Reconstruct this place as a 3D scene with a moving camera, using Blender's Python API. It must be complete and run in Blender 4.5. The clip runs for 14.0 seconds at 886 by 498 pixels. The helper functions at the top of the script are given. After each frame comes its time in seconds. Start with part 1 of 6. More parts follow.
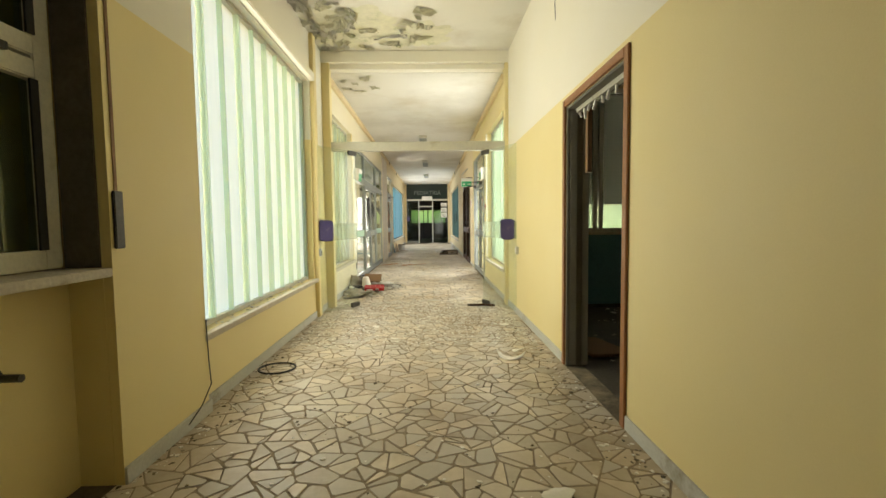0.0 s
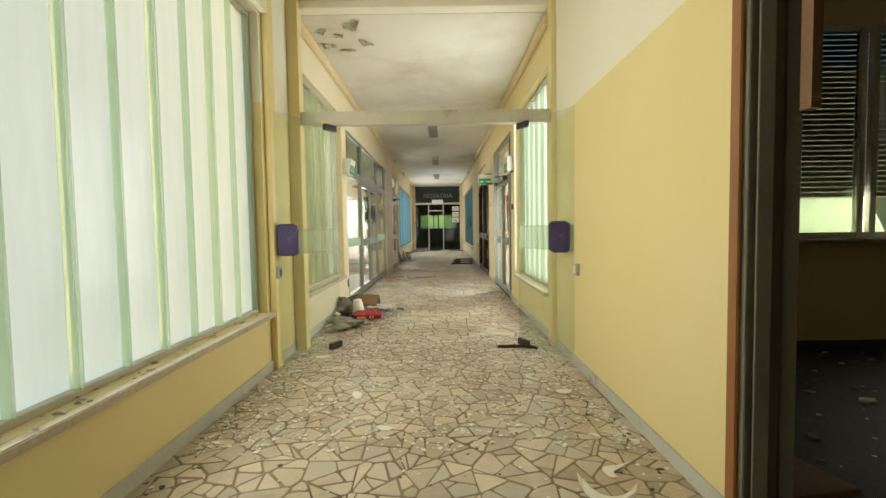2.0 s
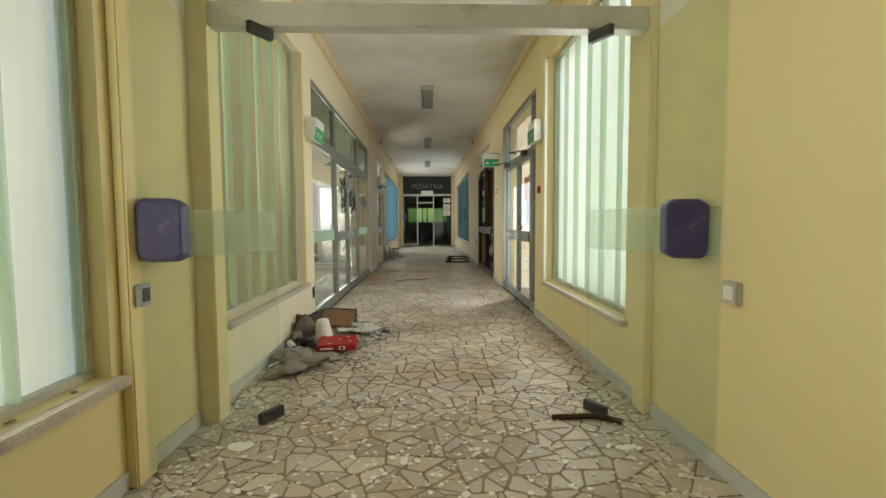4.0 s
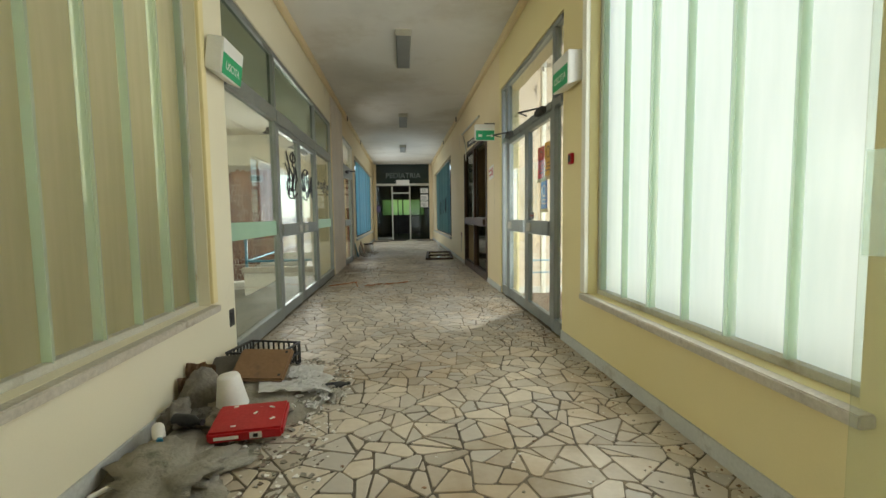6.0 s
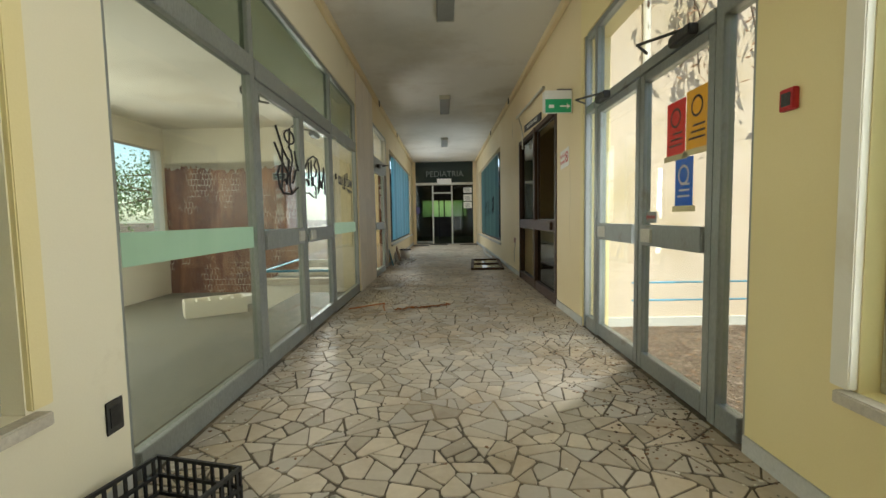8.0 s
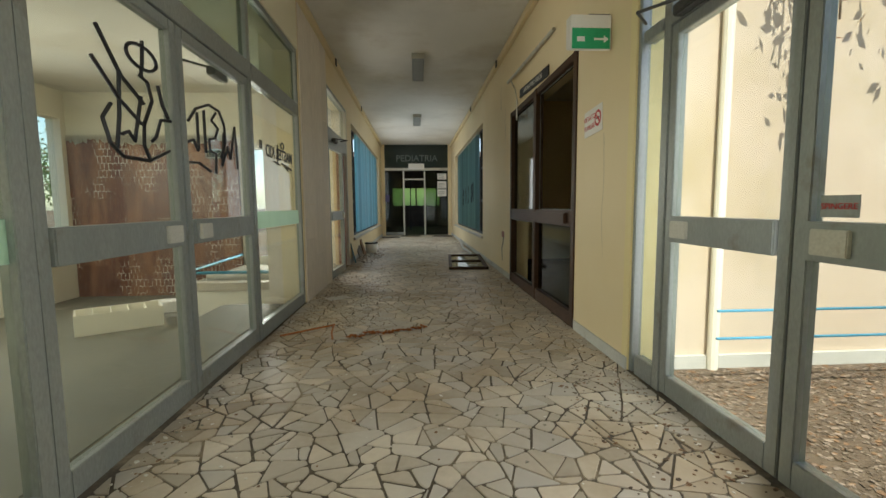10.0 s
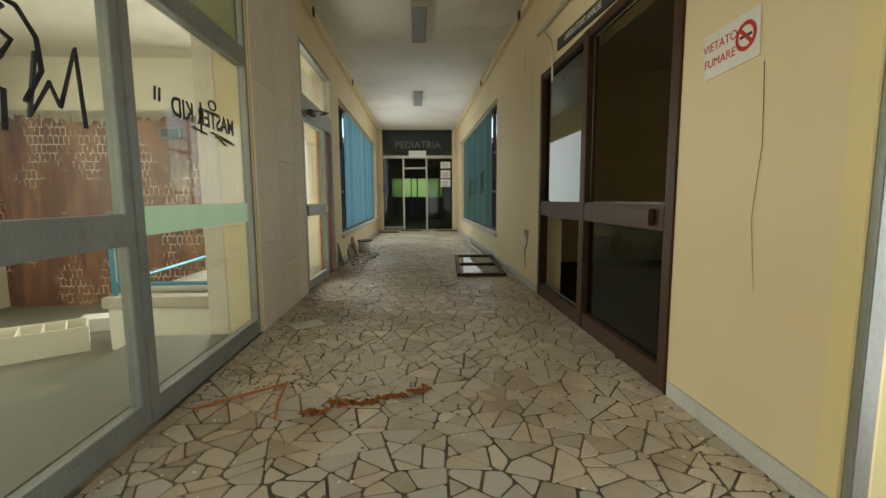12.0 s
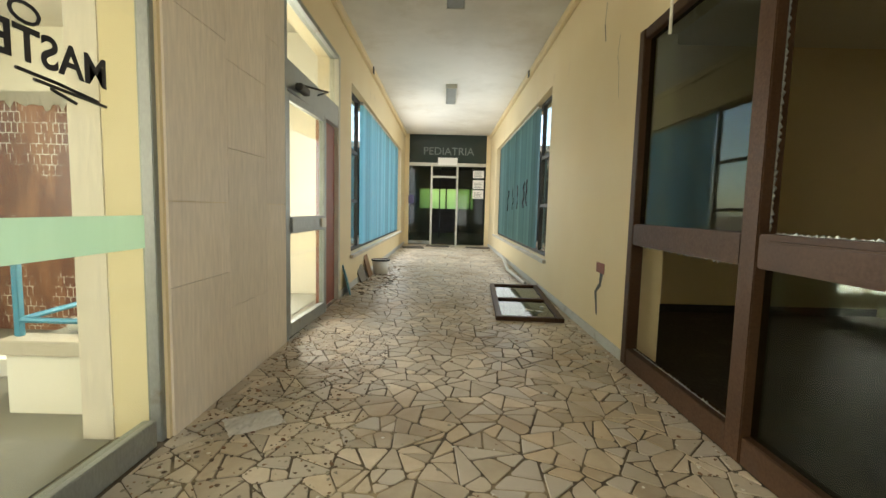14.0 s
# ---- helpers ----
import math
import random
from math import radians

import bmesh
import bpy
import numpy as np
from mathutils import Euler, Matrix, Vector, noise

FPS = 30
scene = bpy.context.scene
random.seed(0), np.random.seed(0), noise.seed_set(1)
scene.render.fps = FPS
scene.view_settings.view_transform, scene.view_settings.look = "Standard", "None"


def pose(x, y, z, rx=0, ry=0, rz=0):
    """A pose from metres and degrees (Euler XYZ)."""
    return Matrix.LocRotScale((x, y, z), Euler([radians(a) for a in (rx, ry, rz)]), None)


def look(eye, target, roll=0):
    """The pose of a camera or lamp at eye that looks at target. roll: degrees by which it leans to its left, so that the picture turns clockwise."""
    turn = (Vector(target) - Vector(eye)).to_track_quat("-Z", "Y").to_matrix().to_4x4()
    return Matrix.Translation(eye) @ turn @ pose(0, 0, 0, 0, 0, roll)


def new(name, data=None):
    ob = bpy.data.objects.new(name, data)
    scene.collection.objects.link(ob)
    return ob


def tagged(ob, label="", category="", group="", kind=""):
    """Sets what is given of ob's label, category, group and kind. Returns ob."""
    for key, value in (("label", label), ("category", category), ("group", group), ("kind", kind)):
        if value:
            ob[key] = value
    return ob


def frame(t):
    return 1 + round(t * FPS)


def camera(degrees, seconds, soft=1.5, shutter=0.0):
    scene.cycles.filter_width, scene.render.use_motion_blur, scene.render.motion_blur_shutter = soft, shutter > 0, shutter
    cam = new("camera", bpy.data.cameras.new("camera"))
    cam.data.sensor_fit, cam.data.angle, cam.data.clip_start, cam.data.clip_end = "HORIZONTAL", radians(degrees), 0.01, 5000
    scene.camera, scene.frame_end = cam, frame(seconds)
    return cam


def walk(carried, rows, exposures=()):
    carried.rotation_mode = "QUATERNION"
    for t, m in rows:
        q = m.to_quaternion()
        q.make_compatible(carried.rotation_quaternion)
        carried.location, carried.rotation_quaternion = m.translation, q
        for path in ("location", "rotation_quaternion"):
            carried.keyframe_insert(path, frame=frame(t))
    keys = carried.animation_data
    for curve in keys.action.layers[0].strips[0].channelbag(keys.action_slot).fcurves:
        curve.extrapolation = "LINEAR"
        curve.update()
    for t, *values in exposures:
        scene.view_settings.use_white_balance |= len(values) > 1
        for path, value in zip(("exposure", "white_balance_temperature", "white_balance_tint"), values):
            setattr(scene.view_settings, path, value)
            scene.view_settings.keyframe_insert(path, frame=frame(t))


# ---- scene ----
cam = camera(90.1, 14.0)
PATH = [
    (0, (0.192, -0.152, 1.239), (0.246, 1.843, 1.115), -0.7),
    (0.5, (0.197, 0.324, 1.247), (0.178, 2.321, 1.151), 0.4),
    (1, (0.192, 0.855, 1.249), (0.194, 2.851, 1.123), -0.7),
    (1.5, (0.203, 1.338, 1.236), (0.132, 3.333, 1.116), -0.3),
    (2, (0.164, 1.836, 1.226), (0.172, 3.833, 1.128), -0.9),
    (2.5, (0.143, 2.293, 1.206), (0.177, 4.287, 1.047), -0.9),
    (3, (0.108, 2.821, 1.222), (0.088, 4.816, 1.083), 0.8),
    (3.2, (0.082, 3.025, 1.216), (0.118, 5.021, 1.098), 0.2),
    (5.3, (-0.061, 4.83, 1.101), (0.023, 6.824, 0.972), -0.4),
    (5.5, (-0.047, 5.02, 1.101), (0.031, 7.014, 0.972), 0.1),
    (6, (-0.04, 5.476, 1.102), (0.139, 7.462, 0.949), -0.8),
    (6.5, (-0.032, 5.895, 1.1), (0.054, 7.887, 0.947), -0.6),
    (7, (-0.022, 6.351, 1.11), (-0.001, 8.344, 0.945), 0.3),
    (7.5, (-0.035, 6.762, 1.127), (-0.015, 8.756, 0.964), -1.2),
    (7.7, (-0.034, 6.939, 1.115), (-0.041, 8.934, 0.973), -1.0),
    (9.8, (-0.068, 8.656, 1.088), (-0.015, 10.647, 0.907), 0.2),
    (10, (-0.058, 8.794, 1.094), (0.064, 10.781, 0.902), -0.5),
    (10.5, (-0.038, 9.135, 1.093), (0.16, 11.114, 0.878), -1.7),
    (11, (-0.011, 9.51, 1.087), (0.163, 11.487, 0.835), 0.4),
    (11.5, (-0.04, 9.876, 1.099), (0.226, 11.846, 0.88), -0.2),
    (12, (-0.041, 10.289, 1.093), (0.074, 12.272, 0.864), -0.4),
    (12.5, (-0.029, 10.689, 1.093), (0.001, 12.678, 0.886), 1.2),
    (13, (-0.024, 11.115, 1.11), (0.031, 13.102, 0.892), 0.2),
    (13.5, (-0.01, 11.514, 1.117), (-0.054, 13.506, 0.94), 1.0),
    (14, (-0.041, 11.912, 1.123), (-0.047, 13.904, 0.944), 1.4),
]
# seconds, stops, kelvin, tint of the hand camera's own exposure
LIGHTING = [(0.0, 1.95, 7000, 12), (1.0, 1.8, 7000, 12), (2.0, 1.55, 7000, 12), (3.0, 1.28, 6900, 12), (5.5, 1.05, 6300, 9), (7.5, 1.05, 6400, 10), (10.0, 0.87, 6500, 11), (11.5, 0.98, 6600, 11), (12.0, 1.15, 6800, 11), (13.5, 1.95, 6900, 12), (14.0, 2.1, 6900, 12)]
walk(cam, [(t, look(eye, target, roll)) for t, eye, target, roll in PATH], LIGHTING)

# ---- world, sun, window light ----
SKY, SUN_POWER = 0.15, 3.8
SUN_EL, SUN_AZ = 56.0, 179.0          # degrees; azimuth clockwise from +y
world = bpy.data.worlds.new("sky")
scene.world = world
world.use_nodes = True
wn = world.node_tree.nodes
wl = world.node_tree.links
wn.clear()
sky = wn.new("ShaderNodeTexSky")
sky.sky_type, sky.sun_disc = "NISHITA", False
sky.sun_elevation, sky.sun_rotation = radians(SUN_EL), radians(SUN_AZ)
bg = wn.new("ShaderNodeBackground")
bg.inputs["Strength"].default_value = SKY
wo = wn.new("ShaderNodeOutputWorld")
wl.new(sky.outputs[0], bg.inputs[0])
wl.new(bg.outputs[0], wo.inputs[0])

sun = new("sun", bpy.data.lights.new("sun", "SUN"))
sun.data.energy, sun.data.angle, sun.data.color = SUN_POWER, radians(0.6), (1.0, 0.94, 0.85)
az, el = radians(SUN_AZ), radians(SUN_EL)
sun_from = Vector((math.sin(az) * math.cos(el), math.cos(az) * math.cos(el), math.sin(el)))
sun.matrix_world = look(sun_from * 60, (0, 0, 0))


def window_light(name, eye, target, sx, sy, watts, colour):
    ob = new(name, bpy.data.lights.new(name, "AREA"))
    ob.data.shape, ob.data.size, ob.data.size_y = "RECTANGLE", sx, sy
    ob.data.energy, ob.data.color = watts, colour
    ob.matrix_world = look(eye, target)
    return ob


# skylight standing in the window openings
window_light("skylight_window_1", (-1.335, 4.2, 1.78), (0, 4.2, 1.78), 2.7, 2.4, 15, (1.0, 0.99, 0.85))
window_light("skylight_window_3", (1.335, 7.65, 1.72), (0, 7.65, 1.72), 1.9, 2.3, 15, (0.96, 0.99, 1.0))
window_light("skylight_pane_3", (1.56, 7.65, 1.72), (0, 7.65, 1.72), 1.9, 2.3, 6, (0.96, 0.99, 1.0))
window_light("skylight_window_5", (-1.34, 22.9, 1.65), (0, 22.9, 1.65), 3.4, 2.2, 23, (0.93, 0.97, 1.0))
window_light("skylight_window_6", (1.34, 21.05, 1.65), (0, 21.05, 1.65), 4.8, 2.2, 15, (0.93, 0.97, 1.0))
window_light("skylight_doors", (1.325, 10.38, 1.1), (0, 11.6, 1.1), 2.1, 2.0, 12, (0.95, 0.98, 1.0))
window_light("skylight_foyer", (-6.45, 12.3, 1.75), (-3, 12.3, 1.2), 6.5, 1.9, 78, (1.0, 0.97, 0.85))
window_light("skylight_garden_door", (-2.72, 17.5, 1.2), (-2.4, 15.5, 0.9), 1.1, 2.1, 45, (1.0, 0.98, 0.92))
window_light("skylight_ward", (0.0, 33.7, 1.9), (0, 26, 1.0), 3.2, 1.0, 3.5, (0.95, 1.0, 0.85))
window_light("skylight_shutters", (3.6, 6.3, 1.3), (3.0, 4.0, 1.0), 3.0, 0.4, 7, (1.0, 1.0, 0.97))


# ---- materials ----
def shader(name):
    m = bpy.data.materials.new(name)
    m.use_nodes = True
    nt = m.node_tree
    return m, nt.nodes, nt.links, nt.nodes["Principled BSDF"]


def noise_node(n, l, coord, scale, detail=4.0, rough=0.55, stretch=None):
    t = n.new("ShaderNodeTexNoise")
    t.inputs["Scale"].default_value, t.inputs["Detail"].default_value, t.inputs["Roughness"].default_value = scale, detail, rough
    if stretch:
        mp = n.new("ShaderNodeMapping")
        mp.inputs["Scale"].default_value = stretch
        l.new(coord, mp.inputs[0])
        coord = mp.outputs[0]
    l.new(coord, t.inputs["Vector"])
    return t.outputs["Fac"]


def ramp(n, l, fac, lo, hi):
    r = n.new("ShaderNodeMapRange")
    r.inputs["From Min"].default_value, r.inputs["From Max"].default_value = lo, hi
    l.new(fac, r.inputs["Value"])
    return r.outputs["Result"]


def mix(n, l, fac, a, b):
    x = n.new("ShaderNodeMix")
    x.data_type = "RGBA"
    if isinstance(fac, float):
        x.inputs["Factor"].default_value = fac
    else:
        l.new(fac, x.inputs["Factor"])
    for v, k in ((a, 6), (b, 7)):
        if isinstance(v, tuple):
            x.inputs[k].default_value = (*v[:3], 1)
        else:
            l.new(v, x.inputs[k])
    return x.outputs[2]


def surface(name, a, b, rough=0.7, metal=0.0, scale=2.0, fine=40.0, bump=0.1, dirt=None, dirt_scale=1.2, dirt_cut=(0.58, 0.7), stretch=None, per_piece=0.0, spec=0.4, depth=0.01, grain_mix=1.0, stain=None, odd=None):
    """Two-scale varied surface: a to b by broad noise, fine grain in bump, dirt patches with a shape of their own."""
    m, n, l, p = shader(name)
    co = n.new("ShaderNodeTexCoord").outputs["Object"]
    col = mix(n, l, ramp(n, l, noise_node(n, l, co, scale, stretch=stretch), 0.3, 0.7), a, b)
    grain = noise_node(n, l, co, fine, 3.0, stretch=stretch)
    gr = n.new("ShaderNodeMapRange")
    gr.inputs["From Min"].default_value, gr.inputs["From Max"].default_value, gr.inputs["To Max"].default_value = 0.25, 0.95, grain_mix
    l.new(grain, gr.inputs["Value"])
    col = mix(n, l, gr.outputs[0], col, tuple(0.72 * v for v in a))
    if stain:
        col = mix(n, l, ramp(n, l, noise_node(n, l, co, 0.55, 6.0, 0.6), 0.46, 0.72), col, stain)
    if dirt:
        d = ramp(n, l, noise_node(n, l, co, dirt_scale, 8.0, 0.65), *dirt_cut)
        col = mix(n, l, d, col, dirt)
    if per_piece:
        info = n.new("ShaderNodeObjectInfo").outputs["Random"]
        isl = n.new("ShaderNodeNewGeometry").outputs["Random Per Island"]
        add = n.new("ShaderNodeMath")
        add.operation = "ADD"
        l.new(info, add.inputs[0])
        l.new(isl, add.inputs[1])
        fr = n.new("ShaderNodeMath")
        fr.operation = "FRACT"
        l.new(add.outputs[0], fr.inputs[0])
        hsv = n.new("ShaderNodeHueSaturation")
        l.new(col, hsv.inputs["Color"])
        v = n.new("ShaderNodeMapRange")
        v.inputs["To Min"].default_value, v.inputs["To Max"].default_value = 1 - per_piece, 1 + per_piece * 0.6
        l.new(fr.outputs[0], v.inputs["Value"])
        l.new(v.outputs[0], hsv.inputs["Value"])
        col = hsv.outputs[0]
        if odd:
            m7 = n.new("ShaderNodeMath")
            m7.operation, m7.inputs[1].default_value = "MULTIPLY", 7.0
            l.new(fr.outputs[0], m7.inputs[0])
            f7 = n.new("ShaderNodeMath")
            f7.operation = "FRACT"
            l.new(m7.outputs[0], f7.inputs[0])
            sc_ = n.new("ShaderNodeMapRange")
            sc_.inputs["From Min"].default_value, sc_.inputs["From Max"].default_value, sc_.inputs["To Max"].default_value = 0.55, 1.0, 0.75
            l.new(f7.outputs[0], sc_.inputs["Value"])
            col = mix(n, l, sc_.outputs[0], col, odd)
    l.new(col, p.inputs["Base Color"])
    p.inputs["Metallic"].default_value = metal
    p.inputs["Specular IOR Level"].default_value = spec
    rr = n.new("ShaderNodeMapRange")
    rr.inputs["To Min"].default_value, rr.inputs["To Max"].default_value = max(0.03, rough - 0.12), min(1, rough + 0.15)
    l.new(grain, rr.inputs["Value"])
    l.new(rr.outputs[0], p.inputs["Roughness"])
    if bump:
        bp = n.new("ShaderNodeBump")
        bp.inputs["Strength"].default_value, bp.inputs["Distance"].default_value = bump, depth
        l.new(grain, bp.inputs["Height"])
        l.new(bp.outputs[0], p.inputs["Normal"])
    return m


def gloss_weight(n, l, top=0.8):
    """Share of gloss: little seen straight on, more at a glancing angle, alike on both faces of a pane."""
    lw = n.new("ShaderNodeLayerWeight")
    lw.inputs[0].default_value = 0.5
    pw = n.new("ShaderNodeMath")
    pw.operation, pw.inputs[1].default_value = "POWER", 4.5
    l.new(lw.outputs["Facing"], pw.inputs[0])
    mr = n.new("ShaderNodeMapRange")
    mr.inputs["To Min"].default_value, mr.inputs["To Max"].default_value = 0.025, top
    l.new(pw.outputs[0], mr.inputs["Value"])
    return mr.outputs[0]


def clear_glass(name, tint, gloss=0.04, dust=0.0):
    m, n, l, p = shader(name)
    n.remove(p)
    out = n["Material Output"]
    tr = n.new("ShaderNodeBsdfTransparent")
    tr.inputs[0].default_value = (*tint, 1)
    gl = n.new("ShaderNodeBsdfGlossy")
    gl.inputs["Roughness"].default_value = gloss
    mx = n.new("ShaderNodeMixShader")
    l.new(gloss_weight(n, l), mx.inputs[0])
    l.new(tr.outputs[0], mx.inputs[1])
    l.new(gl.outputs[0], mx.inputs[2])
    last = mx.outputs[0]
    if dust:
        co = n.new("ShaderNodeTexCoord").outputs["Object"]
        df = n.new("ShaderNodeBsdfDiffuse")
        df.inputs[0].default_value = (0.78, 0.80, 0.72, 1)
        f = n.new("ShaderNodeMapRange")
        f.inputs["From Min"].default_value, f.inputs["From Max"].default_value = 0.3, 0.8
        f.inputs["To Max"].default_value = dust
        l.new(noise_node(n, l, co, 3.0, 8.0, 0.7), f.inputs["Value"])
        m2 = n.new("ShaderNodeMixShader")
        l.new(f.outputs[0], m2.inputs[0])
        l.new(last, m2.inputs[1])
        l.new(df.outputs[0], m2.inputs[2])
        last = m2.outputs[0]
    l.new(last, out.inputs[0])
    return m


def milky_glass(name, a, b, clear=0.12, gloss=0.12, stretch=(6, 6, 0.6), per_piece=0.0):
    """Cast profiled glass: passes light on diffusely, a little of it straight through."""
    m, n, l, p = shader(name)
    n.remove(p)
    out = n["Material Output"]
    co = n.new("ShaderNodeTexCoord").outputs["Object"]
    col = mix(n, l, ramp(n, l, noise_node(n, l, co, 1.0, 5.0, 0.6, stretch), 0.35, 0.75), a, b)
    if per_piece:
        v = n.new("ShaderNodeMapRange")
        v.inputs["To Min"].default_value, v.inputs["To Max"].default_value = 1 - per_piece, 1 + per_piece * 0.5
        l.new(n.new("ShaderNodeObjectInfo").outputs["Random"], v.inputs["Value"])
        hsv = n.new("ShaderNodeHueSaturation")
        l.new(col, hsv.inputs["Color"])
        l.new(v.outputs[0], hsv.inputs["Value"])
        col = hsv.outputs[0]
    tl = n.new("ShaderNodeBsdfTranslucent")
    l.new(col, tl.inputs[0])
    df = n.new("ShaderNodeBsdfDiffuse")
    l.new(col, df.inputs[0])
    m1 = n.new("ShaderNodeMixShader")
    m1.inputs[0].default_value = 0.18
    l.new(tl.outputs[0], m1.inputs[1])
    l.new(df.outputs[0], m1.inputs[2])
    tr = n.new("ShaderNodeBsdfTransparent")
    tr.inputs[0].default_value = (*a, 1)
    m2 = n.new("ShaderNodeMixShader")
    m2.inputs[0].default_value = clear
    l.new(m1.outputs[0], m2.inputs[1])
    l.new(tr.outputs[0], m2.inputs[2])
    gl = n.new("ShaderNodeBsdfGlossy")
    gl.inputs["Roughness"].default_value = gloss
    m3 = n.new("ShaderNodeMixShader")
    l.new(gloss_weight(n, l, 0.5), m3.inputs[0])
    l.new(m2.outputs[0], m3.inputs[1])
    l.new(gl.outputs[0], m3.inputs[2])
    l.new(m3.outputs[0], out.inputs[0])
    return m


YELLOW = surface("yellow_paint", (0.77, 0.645, 0.315), (0.79, 0.68, 0.37), 0.55, scale=0.8, fine=140, bump=0.05, dirt=(0.62, 0.48, 0.22), dirt_scale=1.4, dirt_cut=(0.66, 0.85), grain_mix=0.12)
PALE = surface("pale_yellow_paint", (0.77, 0.70, 0.49), (0.79, 0.73, 0.55), 0.6, scale=0.8, fine=140, bump=0.05, dirt=(0.60, 0.52, 0.34), dirt_scale=1.6, dirt_cut=(0.62, 0.82), grain_mix=0.12)
TAN = surface("faded_yellow_paint", (0.74, 0.60, 0.34), (0.78, 0.66, 0.42), 0.6, scale=0.7, fine=140, bump=0.05, dirt=(0.50, 0.40, 0.25), dirt_scale=1.1, dirt_cut=(0.64, 0.85), grain_mix=0.12)
CREAM = surface("cream_white_paint", (0.80, 0.76, 0.63), (0.82, 0.79, 0.69), 0.7, scale=0.9, fine=140, bump=0.05, dirt=(0.66, 0.58, 0.42), dirt_cut=(0.66, 0.85), grain_mix=0.12)
CEIL = surface("ceiling_paint", (0.72, 0.69, 0.60), (0.76, 0.74, 0.67), 0.8, scale=0.6, fine=140, bump=0.05, dirt=(0.52, 0.46, 0.34), dirt_scale=0.8, dirt_cut=(0.52, 0.8), grain_mix=0.12, stain=(0.57, 0.545, 0.47))
MOULD = surface("peeling_ceiling_paint", (0.78, 0.74, 0.58), (0.62, 0.60, 0.40), 0.85, scale=2.2, fine=14, bump=0.5, dirt=(0.42, 0.43, 0.26), dirt_scale=3.0, dirt_cut=(0.56, 0.66))
PLASTER = surface("broken_plaster", (0.70, 0.66, 0.55), (0.82, 0.80, 0.74), 0.9, scale=6, fine=60, bump=0.3)
SKIRT = surface("grey_white_skirting", (0.62, 0.62, 0.57), (0.50, 0.50, 0.46), 0.55, scale=3, fine=60, bump=0.15, dirt=(0.28, 0.24, 0.17), dirt_scale=2.5)
STONE = surface("paving_stone", (0.66, 0.575, 0.44), (0.53, 0.455, 0.34), 0.42, scale=1.3, fine=26, bump=0.12, dirt=(0.35, 0.26, 0.155), dirt_scale=1.1, dirt_cut=(0.46, 0.72), per_piece=0.26, spec=0.5, grain_mix=0.7, stain=(0.43, 0.335, 0.215), odd=(0.46, 0.43, 0.37))
JOINT = surface("dirty_mortar", (0.10, 0.082, 0.058), (0.17, 0.14, 0.095), 0.95, scale=3, fine=50, bump=0.4, dirt=(0.36, 0.29, 0.19), dirt_scale=1.6, dirt_cut=(0.50, 0.66))
DUST = surface("pale_joint_dust", (0.25, 0.195, 0.13), (0.34, 0.27, 0.18), 0.95, scale=2, fine=50, bump=0.3, dirt=(0.14, 0.11, 0.075), dirt_scale=1.8, dirt_cut=(0.52, 0.64))
SILL = surface("marble_sill", (0.52, 0.46, 0.36), (0.62, 0.57, 0.47), 0.5, scale=5, fine=60, bump=0.12, dirt=(0.25, 0.2, 0.14), dirt_scale=4)
TRAV = surface("travertine_cladding", (0.86, 0.77, 0.63), (0.81, 0.71, 0.57), 0.5, scale=1.6, fine=18, bump=0.12, stretch=(2.5, 2.5, 0.35), dirt=(0.64, 0.54, 0.39), dirt_scale=1.2, dirt_cut=(0.62, 0.8), per_piece=0.06)
ALU = surface("grey_aluminium", (0.36, 0.38, 0.35), (0.29, 0.31, 0.285), 0.42, 0.55, scale=4, fine=90, bump=0.05, dirt=(0.22, 0.2, 0.16), dirt_scale=3, stretch=(1, 1, 0.4))
ALU_L = surface("pale_aluminium", (0.62, 0.60, 0.50), (0.52, 0.50, 0.42), 0.45, 0.3, scale=4, fine=80, bump=0.05, dirt=(0.35, 0.3, 0.2), dirt_scale=3)
DARKMETAL = surface("dark_metal", (0.06, 0.06, 0.055), (0.10, 0.095, 0.085), 0.5, 0.5, scale=8, fine=80)
BRONZE = surface("brown_anodised_frame", (0.052, 0.025, 0.010), (0.078, 0.038, 0.016), 0.5, 0.0, scale=3, fine=70, bump=0.06, dirt=(0.05, 0.03, 0.018), dirt_scale=3, spec=0.2)
WOOD = surface("orange_brown_wood", (0.36, 0.155, 0.055), (0.28, 0.115, 0.04), 0.45, scale=3, fine=30, bump=0.15, stretch=(14, 14, 0.7))
BOARD = surface("brown_fibreboard", (0.27, 0.155, 0.075), (0.21, 0.12, 0.06), 0.7, scale=4, fine=50, bump=0.2, dirt=(0.12, 0.08, 0.05), dirt_scale=5)
GREYDOOR = surface("dusty_grey_frame", (0.20, 0.19, 0.15), (0.15, 0.14, 0.11), 0.7, scale=4, fine=60, bump=0.2)
WHITEFRAME = surface("old_white_frame", (0.74, 0.73, 0.64), (0.66, 0.64, 0.53), 0.45, scale=3, fine=50, bump=0.08, dirt=(0.4, 0.36, 0.26), dirt_scale=3)
PURPLE = surface("purple_plastic", (0.055, 0.045, 0.13), (0.07, 0.055, 0.16), 0.4, scale=3, fine=70, bump=0.06, dirt=(0.14, 0.12, 0.17), dirt_scale=6, spec=0.5)
RED = surface("red_plastic", (0.50, 0.018, 0.022), (0.42, 0.014, 0.018), 0.38, scale=4, fine=60, bump=0.05, dirt=(0.5, 0.36, 0.3), dirt_scale=9, dirt_cut=(0.68, 0.72))
